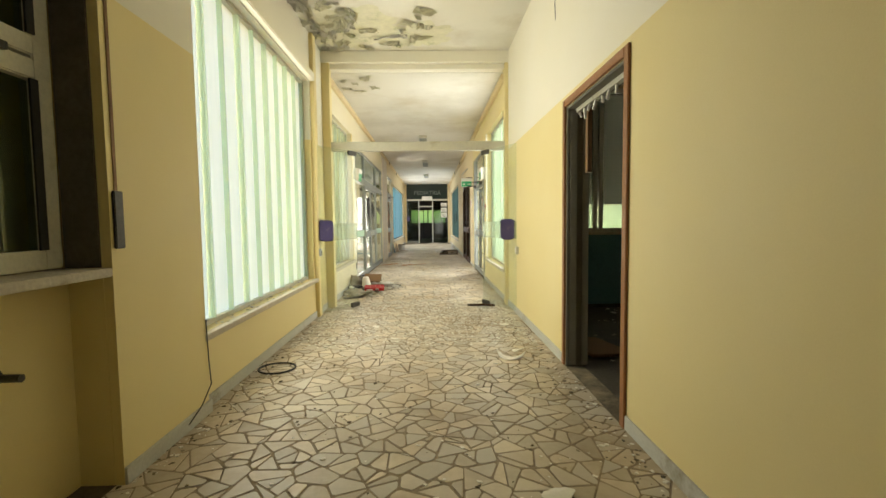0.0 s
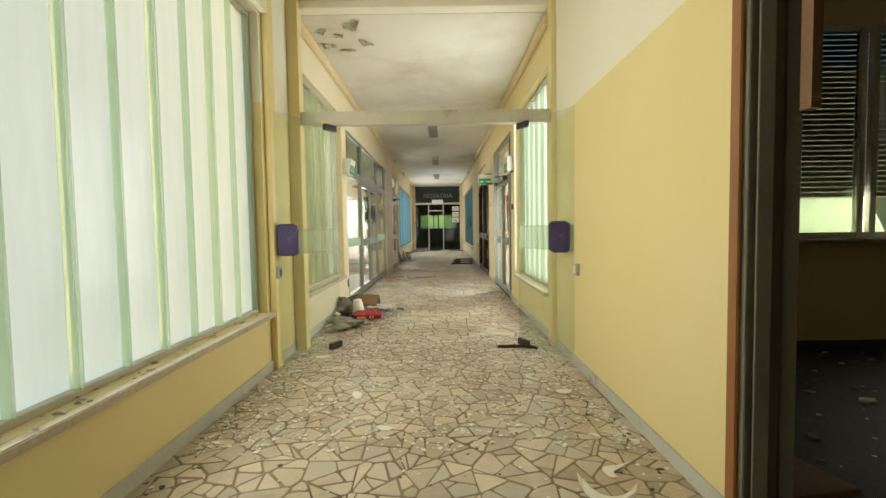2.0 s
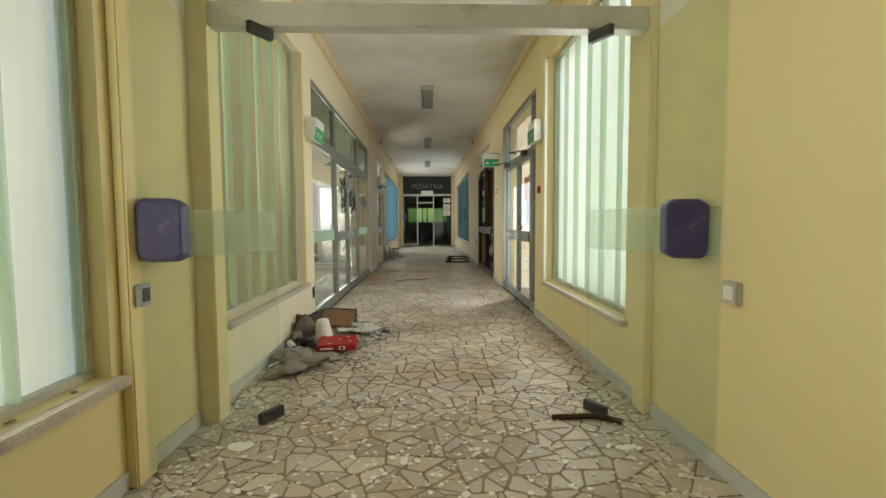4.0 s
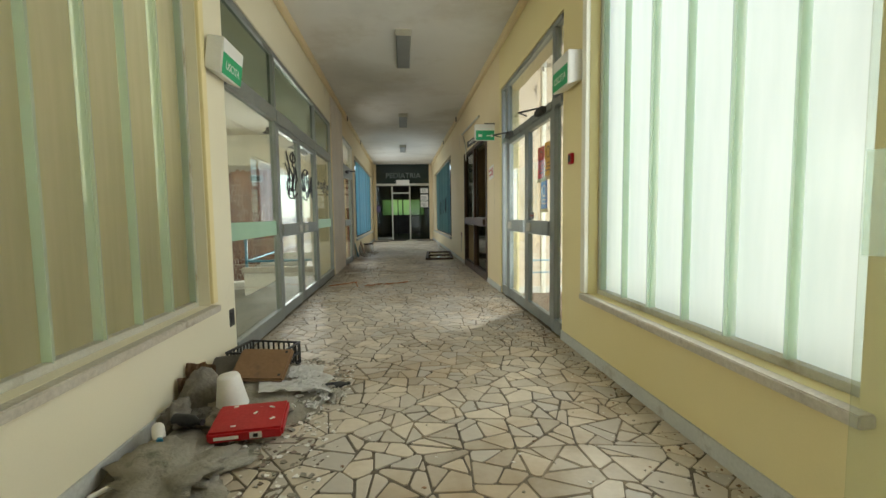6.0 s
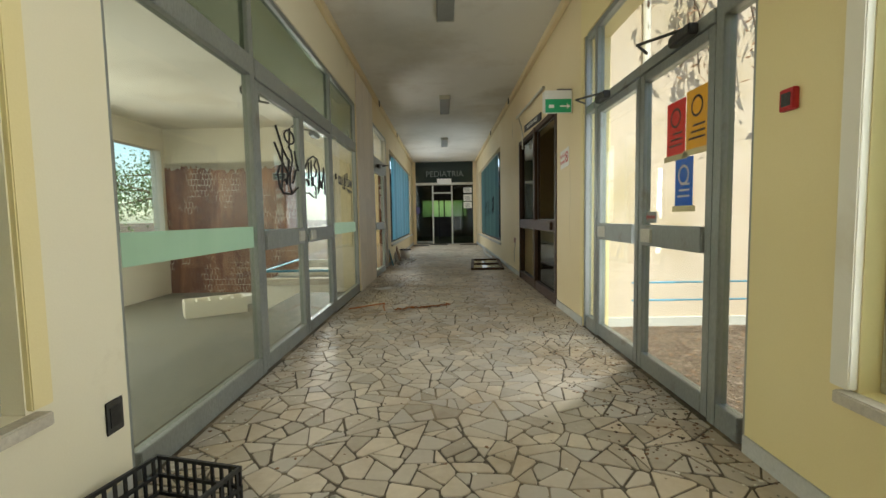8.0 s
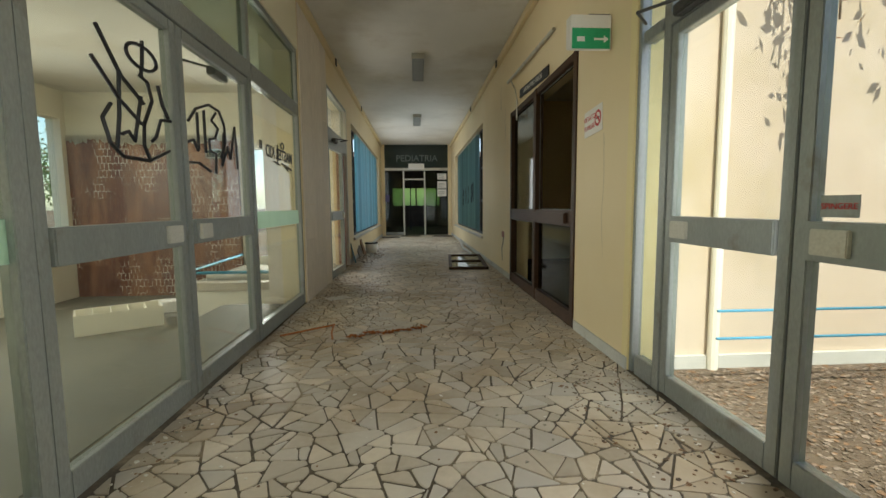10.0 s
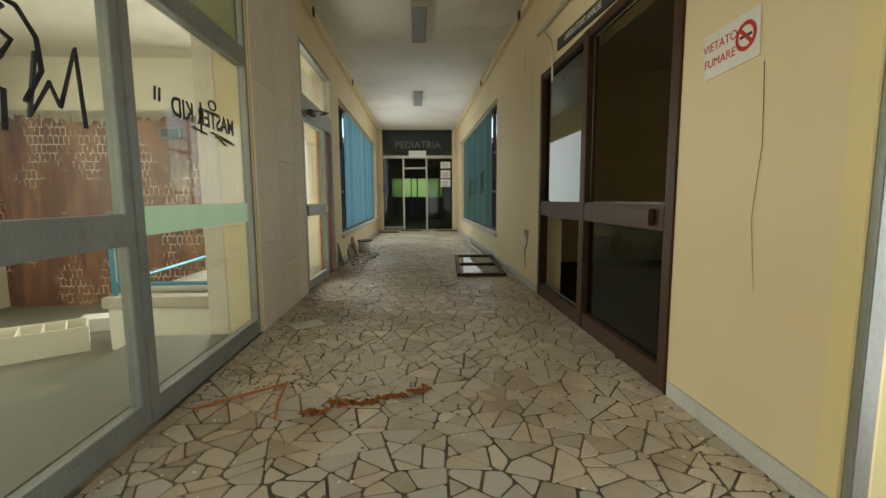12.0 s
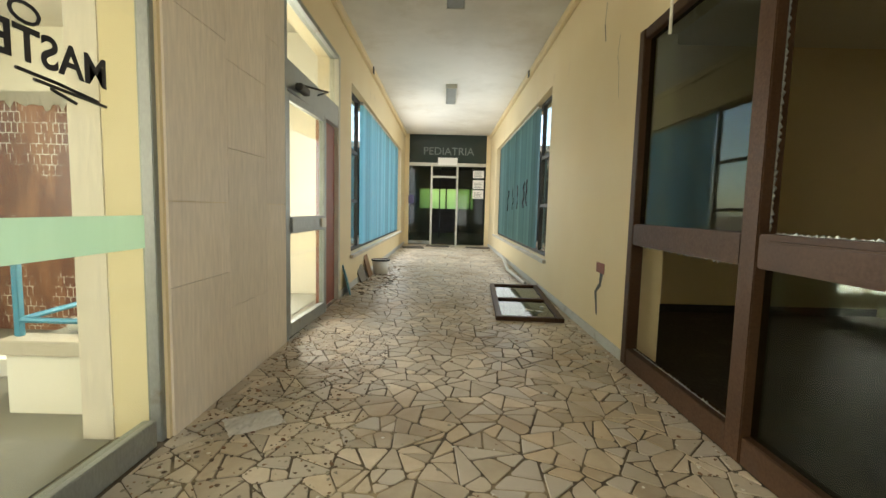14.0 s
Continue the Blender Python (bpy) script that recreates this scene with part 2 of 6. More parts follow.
WHITEP = surface("white_plastic", (0.82, 0.80, 0.74), (0.76, 0.74, 0.67), 0.35, scale=5, fine=60, bump=0.05, grain_mix=0.3)
PAPER = surface("crumpled_paper", (0.88, 0.86, 0.81), (0.80, 0.78, 0.72), 0.8, scale=9, fine=40, bump=0.1, grain_mix=0.3)
FLAKE = surface("white_paint_flake", (0.86, 0.84, 0.77), (0.80, 0.77, 0.69), 0.8, scale=8, fine=60, bump=0.2, grain_mix=0.5)
GREEN = surface("green_sign", (0.03, 0.42, 0.17), (0.025, 0.37, 0.15), 0.4, scale=4, fine=60, bump=0.03)
BLACK = surface("black_plastic", (0.018, 0.018, 0.018), (0.03, 0.03, 0.028), 0.5, scale=5, fine=60, bump=0.08)
GREYCLOTH = surface("grey_dirty_cloth", (0.20, 0.18, 0.145), (0.27, 0.245, 0.20), 0.95, scale=7, fine=60, bump=0.6)
RUBBLE = surface("rubble_dust", (0.36, 0.33, 0.26), (0.22, 0.20, 0.155), 0.95, scale=10, fine=50, bump=0.8, dirt=(0.10, 0.10, 0.06), dirt_scale=6)
# Real dark boards and mats; also painted shade in the ward and niche.
DARKBOARD_SHADE = surface("dark_grey_board_and_shade", (0.095, 0.085, 0.07), (0.135, 0.12, 0.10), 0.8, scale=5, fine=40, bump=0.2)
ORANGE = surface("orange_torn_wrapping", (0.50, 0.18, 0.035), (0.34, 0.10, 0.03), 0.6, scale=14, fine=60, bump=0.4)
LEAFB = surface("dry_leaf", (0.29, 0.17, 0.09), (0.19, 0.11, 0.06), 0.8, scale=12, fine=60, bump=0.2, per_piece=0.3)
LITTER = surface("grey_dead_leaf", (0.33, 0.26, 0.20), (0.22, 0.165, 0.125), 0.85, scale=12, fine=60, bump=0.2, per_piece=0.4)
LEAFG = surface("green_leaf", (0.09, 0.16, 0.04), (0.06, 0.11, 0.03), 0.6, scale=12, fine=60, bump=0.2, per_piece=0.3)
BARK = surface("bark", (0.16, 0.115, 0.075), (0.10, 0.07, 0.045), 0.9, scale=6, fine=30, bump=0.8, stretch=(4, 4, 0.6))
EARTH = surface("leaf_litter_ground", (0.11, 0.078, 0.05), (0.17, 0.125, 0.085), 0.95, scale=3, fine=18, bump=0.8, dirt=(0.22, 0.17, 0.12), dirt_scale=4)
RENDERW = surface("cream_outside_render", (0.62, 0.53, 0.42), (0.56, 0.46, 0.35), 0.85, scale=1.1, fine=90, bump=0.12, dirt=(0.44, 0.36, 0.22), dirt_scale=0.9, dirt_cut=(0.5, 0.75), grain_mix=0.12)
BLUEPAINT = surface("blue_painted_steel", (0.05, 0.24, 0.36), (0.06, 0.30, 0.42), 0.4, 0.1, scale=5, fine=60, bump=0.05)
TEALWALL = surface("teal_blue_panel", (0.10, 0.27, 0.34), (0.12, 0.31, 0.39), 0.5, scale=1.5, fine=50, bump=0.08, dirt=(0.06, 0.15, 0.2), dirt_scale=2)
GREYFLOOR = surface("dusty_grey_floor", (0.23, 0.22, 0.17), (0.165, 0.155, 0.12), 0.6, scale=0.9, fine=30, bump=0.12, dirt=(0.31, 0.29, 0.23), dirt_scale=1.3)
DARKFLOOR = surface("dark_linoleum_floor", (0.055, 0.047, 0.035), (0.08, 0.067, 0.05), 0.6, scale=1.5, fine=40, bump=0.08, dirt=(0.13, 0.115, 0.09), dirt_scale=1.7)
REDBROWN = surface("red_brown_wood_panel", (0.30, 0.075, 0.035), (0.24, 0.055, 0.025), 0.45, scale=2, fine=40, bump=0.1, stretch=(6, 6, 0.6))
SHUTTER = surface("grey_shutter_slat", (0.30, 0.31, 0.28), (0.25, 0.26, 0.235), 0.6, scale=3, fine=60, bump=0.08)
INK = surface("black_marker", (0.012, 0.012, 0.014), (0.02, 0.02, 0.022), 0.45, scale=9, fine=60, bump=0)
REDP = surface("red_notice", (0.62, 0.03, 0.03), (0.55, 0.025, 0.025), 0.5, scale=4, fine=60, bump=0)
LETTER = surface("grey_letter", (0.17, 0.20, 0.18), (0.13, 0.16, 0.14), 0.5, scale=4, fine=60, bump=0)
DARKGLASS = surface("dark_green_panel", (0.012, 0.024, 0.018), (0.018, 0.032, 0.024), 0.14, scale=2, fine=60, bump=0, spec=0.5)
GLASS_OUT = clear_glass("glass_outer_face", (0.97, 0.98, 0.97), 0.02)
GLASS = clear_glass("window_glass", (0.93, 0.96, 0.92), 0.02, 0.035)
GLASS_D = clear_glass("dusty_glass", (0.56, 0.62, 0.54), 0.03)
GLASS_G = clear_glass("greenish_door_glass", (0.95, 0.98, 0.95), 0.02, 0.12)
MILK = milky_glass("milky_profiled_glass", (0.92, 0.95, 0.82), (0.74, 0.82, 0.68), clear=0.0, stretch=(3.0, 3.0, 0.45))
# MILK made darker and yellower: the dim light well is in the colour.
MILK_SHADED = milky_glass("milky_profiled_glass_shaded", (0.56, 0.54, 0.37), (0.45, 0.44, 0.28), clear=0.0, gloss=0.2)
MILK_EDGE = milky_glass("green_glass_edge", (0.90, 0.97, 0.89), (0.86, 0.94, 0.85), 0.5, 0.1)
BAND = milky_glass("frosted_green_band", (0.62, 0.76, 0.66), (0.56, 0.70, 0.60), 0.35, 0.3)
BAND_D = milky_glass("faint_frosted_band", (0.92, 0.97, 0.93), (0.88, 0.94, 0.89), 0.78, 0.3)
BLIND = milky_glass("turquoise_blind_slat", (0.23, 0.51, 0.53), (0.17, 0.42, 0.45), 0.0, 0.5, per_piece=0.35)
BLIND_G = milky_glass("green_turquoise_blind_slat", (0.25, 0.42, 0.40), (0.19, 0.35, 0.33), 0.0, 0.5, per_piece=0.3)
RED_SHEET = milky_glass("red_notice_sheet", (0.80, 0.03, 0.03), (0.72, 0.025, 0.025), 0.0, 0.4)
YEL_SHEET = milky_glass("yellow_notice_sheet", (0.90, 0.58, 0.03), (0.84, 0.52, 0.03), 0.0, 0.4)
BLU_SHEET = milky_glass("blue_notice_sheet", (0.03, 0.30, 0.70), (0.03, 0.26, 0.62), 0.0, 0.4)
GREENGLOW = milky_glass("green_translucent_pane", (0.60, 0.74, 0.42), (0.52, 0.66, 0.34), 0.05, 0.3)


def brick_wall_material():
    m, n, l, p = shader("brown_tile_cladding")
    co = n.new("ShaderNodeTexCoord").outputs["Object"]
    mp = n.new("ShaderNodeMapping")
    mp.inputs["Rotation"].default_value = (radians(90), 0, 0)
    l.new(co, mp.inputs[0])
    b = n.new("ShaderNodeTexBrick")
    b.inputs["Scale"].default_value = 1.0
    b.inputs["Brick Width"].default_value, b.inputs["Row Height"].default_value, b.inputs["Mortar Size"].default_value = 0.075, 0.13, 0.006
    b.inputs["Color1"].default_value, b.inputs["Color2"].default_value = (0.20, 0.075, 0.04, 1), (0.145, 0.05, 0.03, 1)
    b.inputs["Mortar"].default_value = (0.13, 0.055, 0.035, 1)
    l.new(mp.outputs[0], b.inputs["Vector"])
    band = ramp(n, l, noise_node(n, l, co, 1.1, 4.0, 0.6, (2.2, 1, 0.35)), 0.5, 0.68)
    col = mix(n, l, band, b.outputs["Color"], (0.36, 0.17, 0.085))
    patch = ramp(n, l, noise_node(n, l, co, 1.3, 5.0, 0.6), 0.50, 0.56)
    bits = ramp(n, l, noise_node(n, l, co, 11.0, 3.0), 0.42, 0.5)
    mul = n.new("ShaderNodeMath")
    mul.operation = "MULTIPLY"
    l.new(patch, mul.inputs[0])
    l.new(bits, mul.inputs[1])
    mul2 = n.new("ShaderNodeMath")
    mul2.operation = "MULTIPLY"
    l.new(mul.outputs[0], mul2.inputs[0])
    l.new(b.outputs["Fac"], mul2.inputs[1])
    l.new(mix(n, l, mul2.outputs[0], col, (0.72, 0.66, 0.55)), p.inputs["Base Color"])
    p.inputs["Roughness"].default_value = 0.35
    bp = n.new("ShaderNodeBump")
    bp.inputs["Strength"].default_value, bp.inputs["Distance"].default_value = 0.4, 0.005
    l.new(b.outputs["Fac"], bp.inputs["Height"])
    bp.invert = True
    l.new(bp.outputs[0], p.inputs["Normal"])
    return m


TILEWALL = brick_wall_material()


# ---- building helpers ----
def box(bm, x0, x1, y0, y1, z0, z1, mi=0, m=None):
    vs = [bm.verts.new((x, y, z)) for x in (x0, x1) for y in (y0, y1) for z in (z0, z1)]
    if m:
        for v in vs:
            v.co = m @ v.co
    for q in ((0, 1, 3, 2), (4, 6, 7, 5), (0, 4, 5, 1), (2, 3, 7, 6), (0, 2, 6, 4), (1, 5, 7, 3)):
        bm.faces.new([vs[i] for i in q]).material_index = mi
    return vs


def part(name, bm, material, parent=None, label="", bevel=0.0, smooth=False):
    """Links a bmesh as one mesh object under a thing or a part."""
    if bevel:
        bmesh.ops.bevel(bm, geom=list(bm.edges), offset=bevel, segments=2, affect="EDGES", clamp_overlap=True)
    bmesh.ops.recalc_face_normals(bm, faces=list(bm.faces))
    me = bpy.data.meshes.new(name)
    bm.to_mesh(me)
    bm.free()
    for mm in (material if isinstance(material, (list, tuple)) else [material]):
        me.materials.append(mm)
    if smooth:
        for f in me.polygons:
            f.use_smooth = True
    ob = new(name, me)
    if parent:
        ob.parent = parent
    if label:
        tagged(ob, label)
    return ob


def bpart(name, dims, material, parent=None, label="", bevel=0.0):
    bm = bmesh.new()
    box(bm, *dims)
    return part(name, bm, material, parent, label, bevel)


def thing(name, label, category, kind="", group="", at=(0, 0, 0)):
    ob = new(name)
    ob.location = at
    ob.empty_display_size = 0.1
    return tagged(ob, label, category, group, kind)


def structure(name, bm, material, label, category, bevel=0.0):
    return tagged(part(name, bm, material, None, "", bevel), label, category, kind="structure")


def tube(points, r, sides=8, name="tube"):
    """A bmesh tube along a list of points."""
    bm = bmesh.new()
    rings = []
    pts = [Vector(p) for p in points]
    for i, p in enumerate(pts):
        d = (pts[min(i + 1, len(pts) - 1)] - pts[max(i - 1, 0)]).normalized()
        u = d.orthogonal().normalized()
        if rings:
            u = (last_u - d * last_u.dot(d)).normalized()
        last_u = u
        w = d.cross(u)
        rr = r[i] if isinstance(r, (list, tuple)) else r
        rings.append([bm.verts.new(p + rr * (math.cos(a) * u + math.sin(a) * w)) for a in [2 * math.pi * k / sides for k in range(sides)]])
    for a, b in zip(rings, rings[1:]):
        for k in range(sides):
            bm.faces.new((a[k], a[(k + 1) % sides], b[(k + 1) % sides], b[k]))
    bm.faces.new(rings[0][::-1])
    bm.faces.new(rings[-1])
    return bm


def lathe(profile, sides=28):
    bm = bmesh.new()
    rings = [[bm.verts.new((r * math.cos(2 * math.pi * k / sides), r * math.sin(2 * math.pi * k / sides), z)) for k in range(sides)] for r, z in profile]
    for a, b in zip(rings, rings[1:]):
        for k in range(sides):
            bm.faces.new((a[k], a[(k + 1) % sides], b[(k + 1) % sides], b[k]))
    bm.faces.new(rings[0][::-1])
    bm.faces.new(rings[-1])
    return bm


def text_part(words, size, material, parent, m, name="lettering", depth=0.002, label="", bold=0.0):
    cu = bpy.data.curves.new("words", "FONT")
    cu.offset = bold
    cu.body, cu.size, cu.extrude, cu.align_x, cu.align_y = words, size, depth, "CENTER", "CENTER"
    tmp = bpy.data.objects.new("words", cu)
    me = bpy.data.meshes.new_from_object(tmp)
    bpy.data.objects.remove(tmp)
    me.transform(m)
    me.materials.append(material)
    ob = new(name, me)
    ob.parent = parent
    if label:
        tagged(ob, label)
    return ob


def side(right):
    """Letter plane on a long wall: faces the corridor."""
    return pose(0, 0, 0, 90, 0, -90 if right else 90)


XL, XR, T = -1.33, 1.33, 0.26
CEIL1, CEIL2 = 3.66, 3.43


def long_wall(name, x0, x1, ya, yb, za, zb, openings, mats, split, label):
    """A wall along y with openings (y0, y1, z0, z1) through it; above split it takes the second material."""
    bm = bmesh.new()
    ys = sorted({ya, yb, *[v for o in openings for v in o[:2]]})
    for a, b in zip(ys, ys[1:]):
        mid = (a + b) / 2
        holes = sorted((o[2], o[3]) for o in openings if o[0] < mid < o[1])
        spans, z = [], za
        for h0, h1 in holes:
            if h0 > z:
                spans.append((z, h0))
            z = h1
        if z < zb:
            spans.append((z, zb))
        for s0, s1 in spans:
            if s0 < split < s1:
                box(bm, x0, x1, a, b, s0, split, 0)
                box(bm, x0, x1, a, b, split, s1, 1)
            else:
                box(bm, x0, x1, a, b, s0, s1, 0 if s1 <= split else 1)
    return structure(name, bm, mats, label, "wall")


# ---- large structure ----
PORTAL = 6.36
W1, W2L, W2R = (2.78, 5.6, 0.52, 3.03), (6.66, 8.52, 0.52, 2.95), (6.66, 8.64, 0.50, 2.95)
GL, DL, W5 = (8.95, 13.93, 0.0, 2.82), (15.46, 17.3, 0.0, 2.88), (17.97, 24.7, 0.47, 2.78)
D1, GR, BR, W6 = (2.42, 3.54, 0.0, 2.17), (9.18, 11.57, 0.0, 2.80), (12.57, 15.2, 0.0, 2.41), (17.9, 24.2, 0.47, 2.78)
END = 25.9
NICHE = (-0.4, 1.93, 0.0, 3.2)
long_wall("wall_left_1", XL - T, XL, -2.6, PORTAL, 0, CEIL1, [NICHE, W1], [YELLOW, CREAM], 2.30, "yellow painted corridor wall with white upper band")
long_wall("wall_left_2", XL - T, XL, PORTAL, 13.93, 0, CEIL2, [W2L, GL], [PALE, PALE], 9, "pale yellow corridor wall")
long_wall("wall_left_3", XL - T, XL, 13.93, END + 0.2, 0, CEIL2, [DL, W5], [TAN, TAN], 9, "faded yellow corridor wall with peeling base")
TR = 0.15    # thickness of the thin wall to the dim room
long_wall("wall_right_1", XR, XR + TR, -2.6, PORTAL, 0, CEIL1, [D1], [YELLOW, CREAM], 2.27, "yellow painted corridor wall with white upper band")
long_wall("wall_right_2", XR, XR + T, PORTAL, 11.65, 0, CEIL2, [W2R, GR], [YELLOW, YELLOW], 9, "yellow painted corridor wall")
long_wall("wall_right_3", XR, XR + T, 11.65, END + 0.2, 0, CEIL2, [BR, W6], [TAN, TAN], 9, "faded yellow cracked corridor wall")
bm = bmesh.new()
box(bm, XL - T, XR + T, -2.85, -2.6, 0, CEIL1)
structure("wall_back", bm, YELLOW, "plain yellow wall closing the corridor", "wall")
bm = bmesh.new()
box(bm, XL - 0.9, XR + T, -2.85, PORTAL + 0.16, CEIL1, CEIL1 + 0.25)
structure("ceiling_1", bm, CEIL, "white ceiling stained and peeling near the glass portal", "ceiling")
bm = bmesh.new()
box(bm, XL - T, XR + T, PORTAL + 0.16, END + 0.2, CEIL2, CEIL2 + 0.25)
structure("ceiling_2", bm, CEIL, "white corridor ceiling with grey stains", "ceiling")
# pier beside the niche, slightly proud of the wall
bm = bmesh.new()
box(bm, XL + 0.002, XL + 0.045, 1.93, 2.74, 0, 2.30, 0)
box(bm, XL + 0.002, XL + 0.045, 1.93, 2.74, 2.30, CEIL1 - 0.004, 1)
structure("pier", bm, [YELLOW, CREAM], "yellow painted wall pier between two windows", "wall")
# bed of the floor under the paving pieces
bm = bmesh.new()
box(bm, XL - T, XR + T, -2.85, END + 0.2, -0.2, -0.006)
structure("floor", bm, JOINT, "crazy paving floor of broken beige stone with dark joints", "floor")

# plaster dust that fills the joints before the glass portal
bm = bmesh.new()
box(bm, XL, XR, -2.6, PORTAL + 0.1, -0.0056, -0.0026)
structure("joint_dust", bm, DUST, "pale plaster dust filling the paving joints", "dust")

# skirting boards, butted between the openings
for nm, x, stretches in (("left", XL, [(-2.6, -0.4), (2.74, PORTAL - 0.08), (PORTAL + 0.1, 8.95), (17.32, END)]), ("right", XR, [(-2.6, 2.36), (3.60, PORTAL - 0.08), (PORTAL + 0.1, 9.18), (11.57, 12.55), (15.22, END)])):
    for a, b in stretches:
        bm = bmesh.new()
        s = 1 if x < 0 else -1
        box(bm, min(x, x + s * 0.012), max(x, x + s * 0.012), a, b, 0.0, 0.085)
        structure("baseboard_" + nm, bm, SKIRT, "chipped grey-white skirting along the wall", "baseboard", 0.002)
bm = bmesh.new()
box(bm, XL + 0.045, XL + 0.06, 1.93, 2.755, 0.0, 0.085)
structure("baseboard_pier", bm, SKIRT, "chipped grey-white skirting round the pier", "baseboard", 0.002)

# cove strips where wall and ceiling meet
for x0, x1 in ((XL, XL + 0.06), (XR - 0.06, XR)):
    bm = bmesh.new()
    box(bm, x0, x1, PORTAL + 0.2, END, CEIL2 - 0.10, CEIL2 - 0.002)
    structure("trim", bm, TAN, "thin yellow strip along the ceiling edge", "trim", 0.01)

# portal lintel, jambs and posts
bm = bmesh.new()
box(bm, XL, XR, PORTAL - 0.09, PORTAL + 0.16, 3.50, CEIL1 - 0.003, 0)
box(bm, XL, XR, PORTAL + 0.0, PORTAL + 0.15, CEIL2, 3.50, 0)
structure("portal_lintel", bm, CREAM, "cream lintel where the ceiling steps down", "lintel", 0.004)
for x0, x1 in ((XL, XL + 0.11), (XR - 0.05, XR)):
    bm = bmesh.new()
    box(bm, x0, x1, PORTAL - 0.07, PORTAL + 0.07, 0, 3.50)
    structure("portal_jamb", bm, YELLOW, "yellow painted jamb of the glass portal", "jamb", 0.006)
bm = bmesh.new()
box(bm, XL, XL + 0.05, 5.66, 5.80, 0, CEIL1 - 0.004)
structure("pilaster", bm, YELLOW, "narrow yellow pilaster beside the window", "pilaster", 0.008)

# walls of the adjoining rooms and outside wings
def slab(name, dims, material, label, category="wall"):
    bm = bmesh.new()
    box(bm, *dims)
    return structure(name, bm, material, label, category)


# dim room behind the wooden door frame
slab("floor_room", (XR + TR, 6.2, -0.6, 6.0, -0.2, -0.004), DARKFLOOR, "dark dusty linoleum floor of the side room", "floor")
slab("ceiling_room", (XR + TR, 6.2, -0.6, 6.2, 3.3, 3.5), CREAM, "dim ceiling of the side room", "ceiling")
slab("wall_room_east", (6.0, 6.2, -0.4, 6.0, 0, 3.3), TAN, "dim tan wall of the side room")
slab("wall_room_south", (XR + TR, 6.2, -0.6, -0.4, 0, 3.3), TAN, "dim tan wall of the side room")
bm = bmesh.new()
box(bm, XR + TR, 6.2, 6.0, 6.2, 0, 1.06)
box(bm, XR + TR, 6.2, 6.0, 6.2, 3.05, 3.3)
box(bm, XR + TR, 1.9, 6.0, 6.2, 1.06, 3.05)
box(bm, 5.2, 6.2, 6.0, 6.2, 1.06, 3.05)
structure("wall_room_north", bm, TAN, "tan wall with a row of shuttered windows", "wall")
slab("baseboard_room", (XR + TR, 6.0, 5.985, 5.999, 0, 0.09), DARKMETAL, "dark skirting of the side room", "baseboard")

# foyer behind the aluminium glazing
LOW, NORTH = -0.57, 17.55      # sunk foyer floor; face of the tiled end wall
slab("floor_foyer", (-6.5, -2.28, 8.85, NORTH, LOW - 0.1, LOW), GREYFLOOR, "dusty grey floor of the sunk foyer", "floor")
bm = bmesh.new()
box(bm, -2.28, XL - T, 8.85, 13.92, LOW + 0.002, -0.004)
structure("landing", bm, GREYFLOOR, "pale dusty landing along the glazing", "landing", 0.006)
bm = bmesh.new()
box(bm, -3.40, XL - T, 15.46, NORTH, LOW + 0.002, -0.004)
structure("upper_landing", bm, GREYFLOOR, "pale landing before the garden door", "landing", 0.006)
slab("floor_foyer_strip", (-2.28, XL - T, 13.921, 15.459, LOW - 0.1, LOW), GREYFLOOR, "dusty grey floor beside the pier", "floor")
slab("ceiling_foyer", (-6.8, XL - T, 8.6, 17.8, 3.25, 3.45), CEIL, "white foyer ceiling", "ceiling")
slab("wall_foyer_tiles", (-6.5, -3.42, NORTH, NORTH + 0.25, LOW - 0.1, 2.40), TILEWALL, "brown tiled foyer wall with many tiles scratched pale")
bm = bmesh.new()
box(bm, -6.5, -3.42, NORTH + 0.02, NORTH + 0.25, 2.40, 3.25)
box(bm, -3.42, -2.10, NORTH + 0.02, NORTH + 0.25, 2.28, 3.25)
box(bm, -2.10, XL - T, NORTH + 0.02, NORTH + 0.25, -0.2, 3.25)
structure("wall_foyer_upper", bm, CREAM, "white flaking plaster above the brown tiles", "wall")
slab("wall_foyer_south", (-6.5, XL - T, 8.6, 8.85, LOW - 0.1, 3.25), CREAM, "cream foyer wall")
bm = bmesh.new()
box(bm, -6.75, -6.5, 8.6, 17.8, LOW - 0.1, 0.75)
box(bm, -6.75, -6.5, 8.6, 17.8, 2.75, 3.25)
for y in (8.6, 11.6, 14.4, 17.45):
    box(bm, -6.75, -6.5, y, y + 0.35, 0.75, 2.75)
structure("wall_foyer_west", bm, CREAM, "cream foyer wall with wide bright openings", "wall")
bm = bmesh.new()
box(bm, -1.75, XL - T - 0.002, 13.93, 14.3, LOW, 3.25)
structure("foyer_pier", bm, TRAV, "cream stone clad pier of the foyer", "pier", 0.006)

# room behind the brown door
slab("floor_dark_room", (XR + T, 5.2, 11.85, 17.2, -0.2, -0.004), DARKFLOOR, "dark floor of the empty side room", "floor")
slab("ceiling_dark_room", (XR + T, 5.2, 11.85, 17.2, 3.0, 3.2), CREAM, "dim ceiling of the empty side room", "ceiling")
slab("wall_dark_room_east", (5.0, 5.2, 11.85, 17.2, 0, 3.0), TAN, "dim tan wall of the empty side room")
slab("wall_dark_room_north", (XR + T, 5.0, 17.0, 17.2, 0, 3.0), TAN, "dim tan wall of the empty side room")
slab("baseboard_dark_room", (XR + T, 5.0, 16.985, 16.999, 0, 0.09), DARKMETAL, "dark skirting of the empty side room", "baseboard")
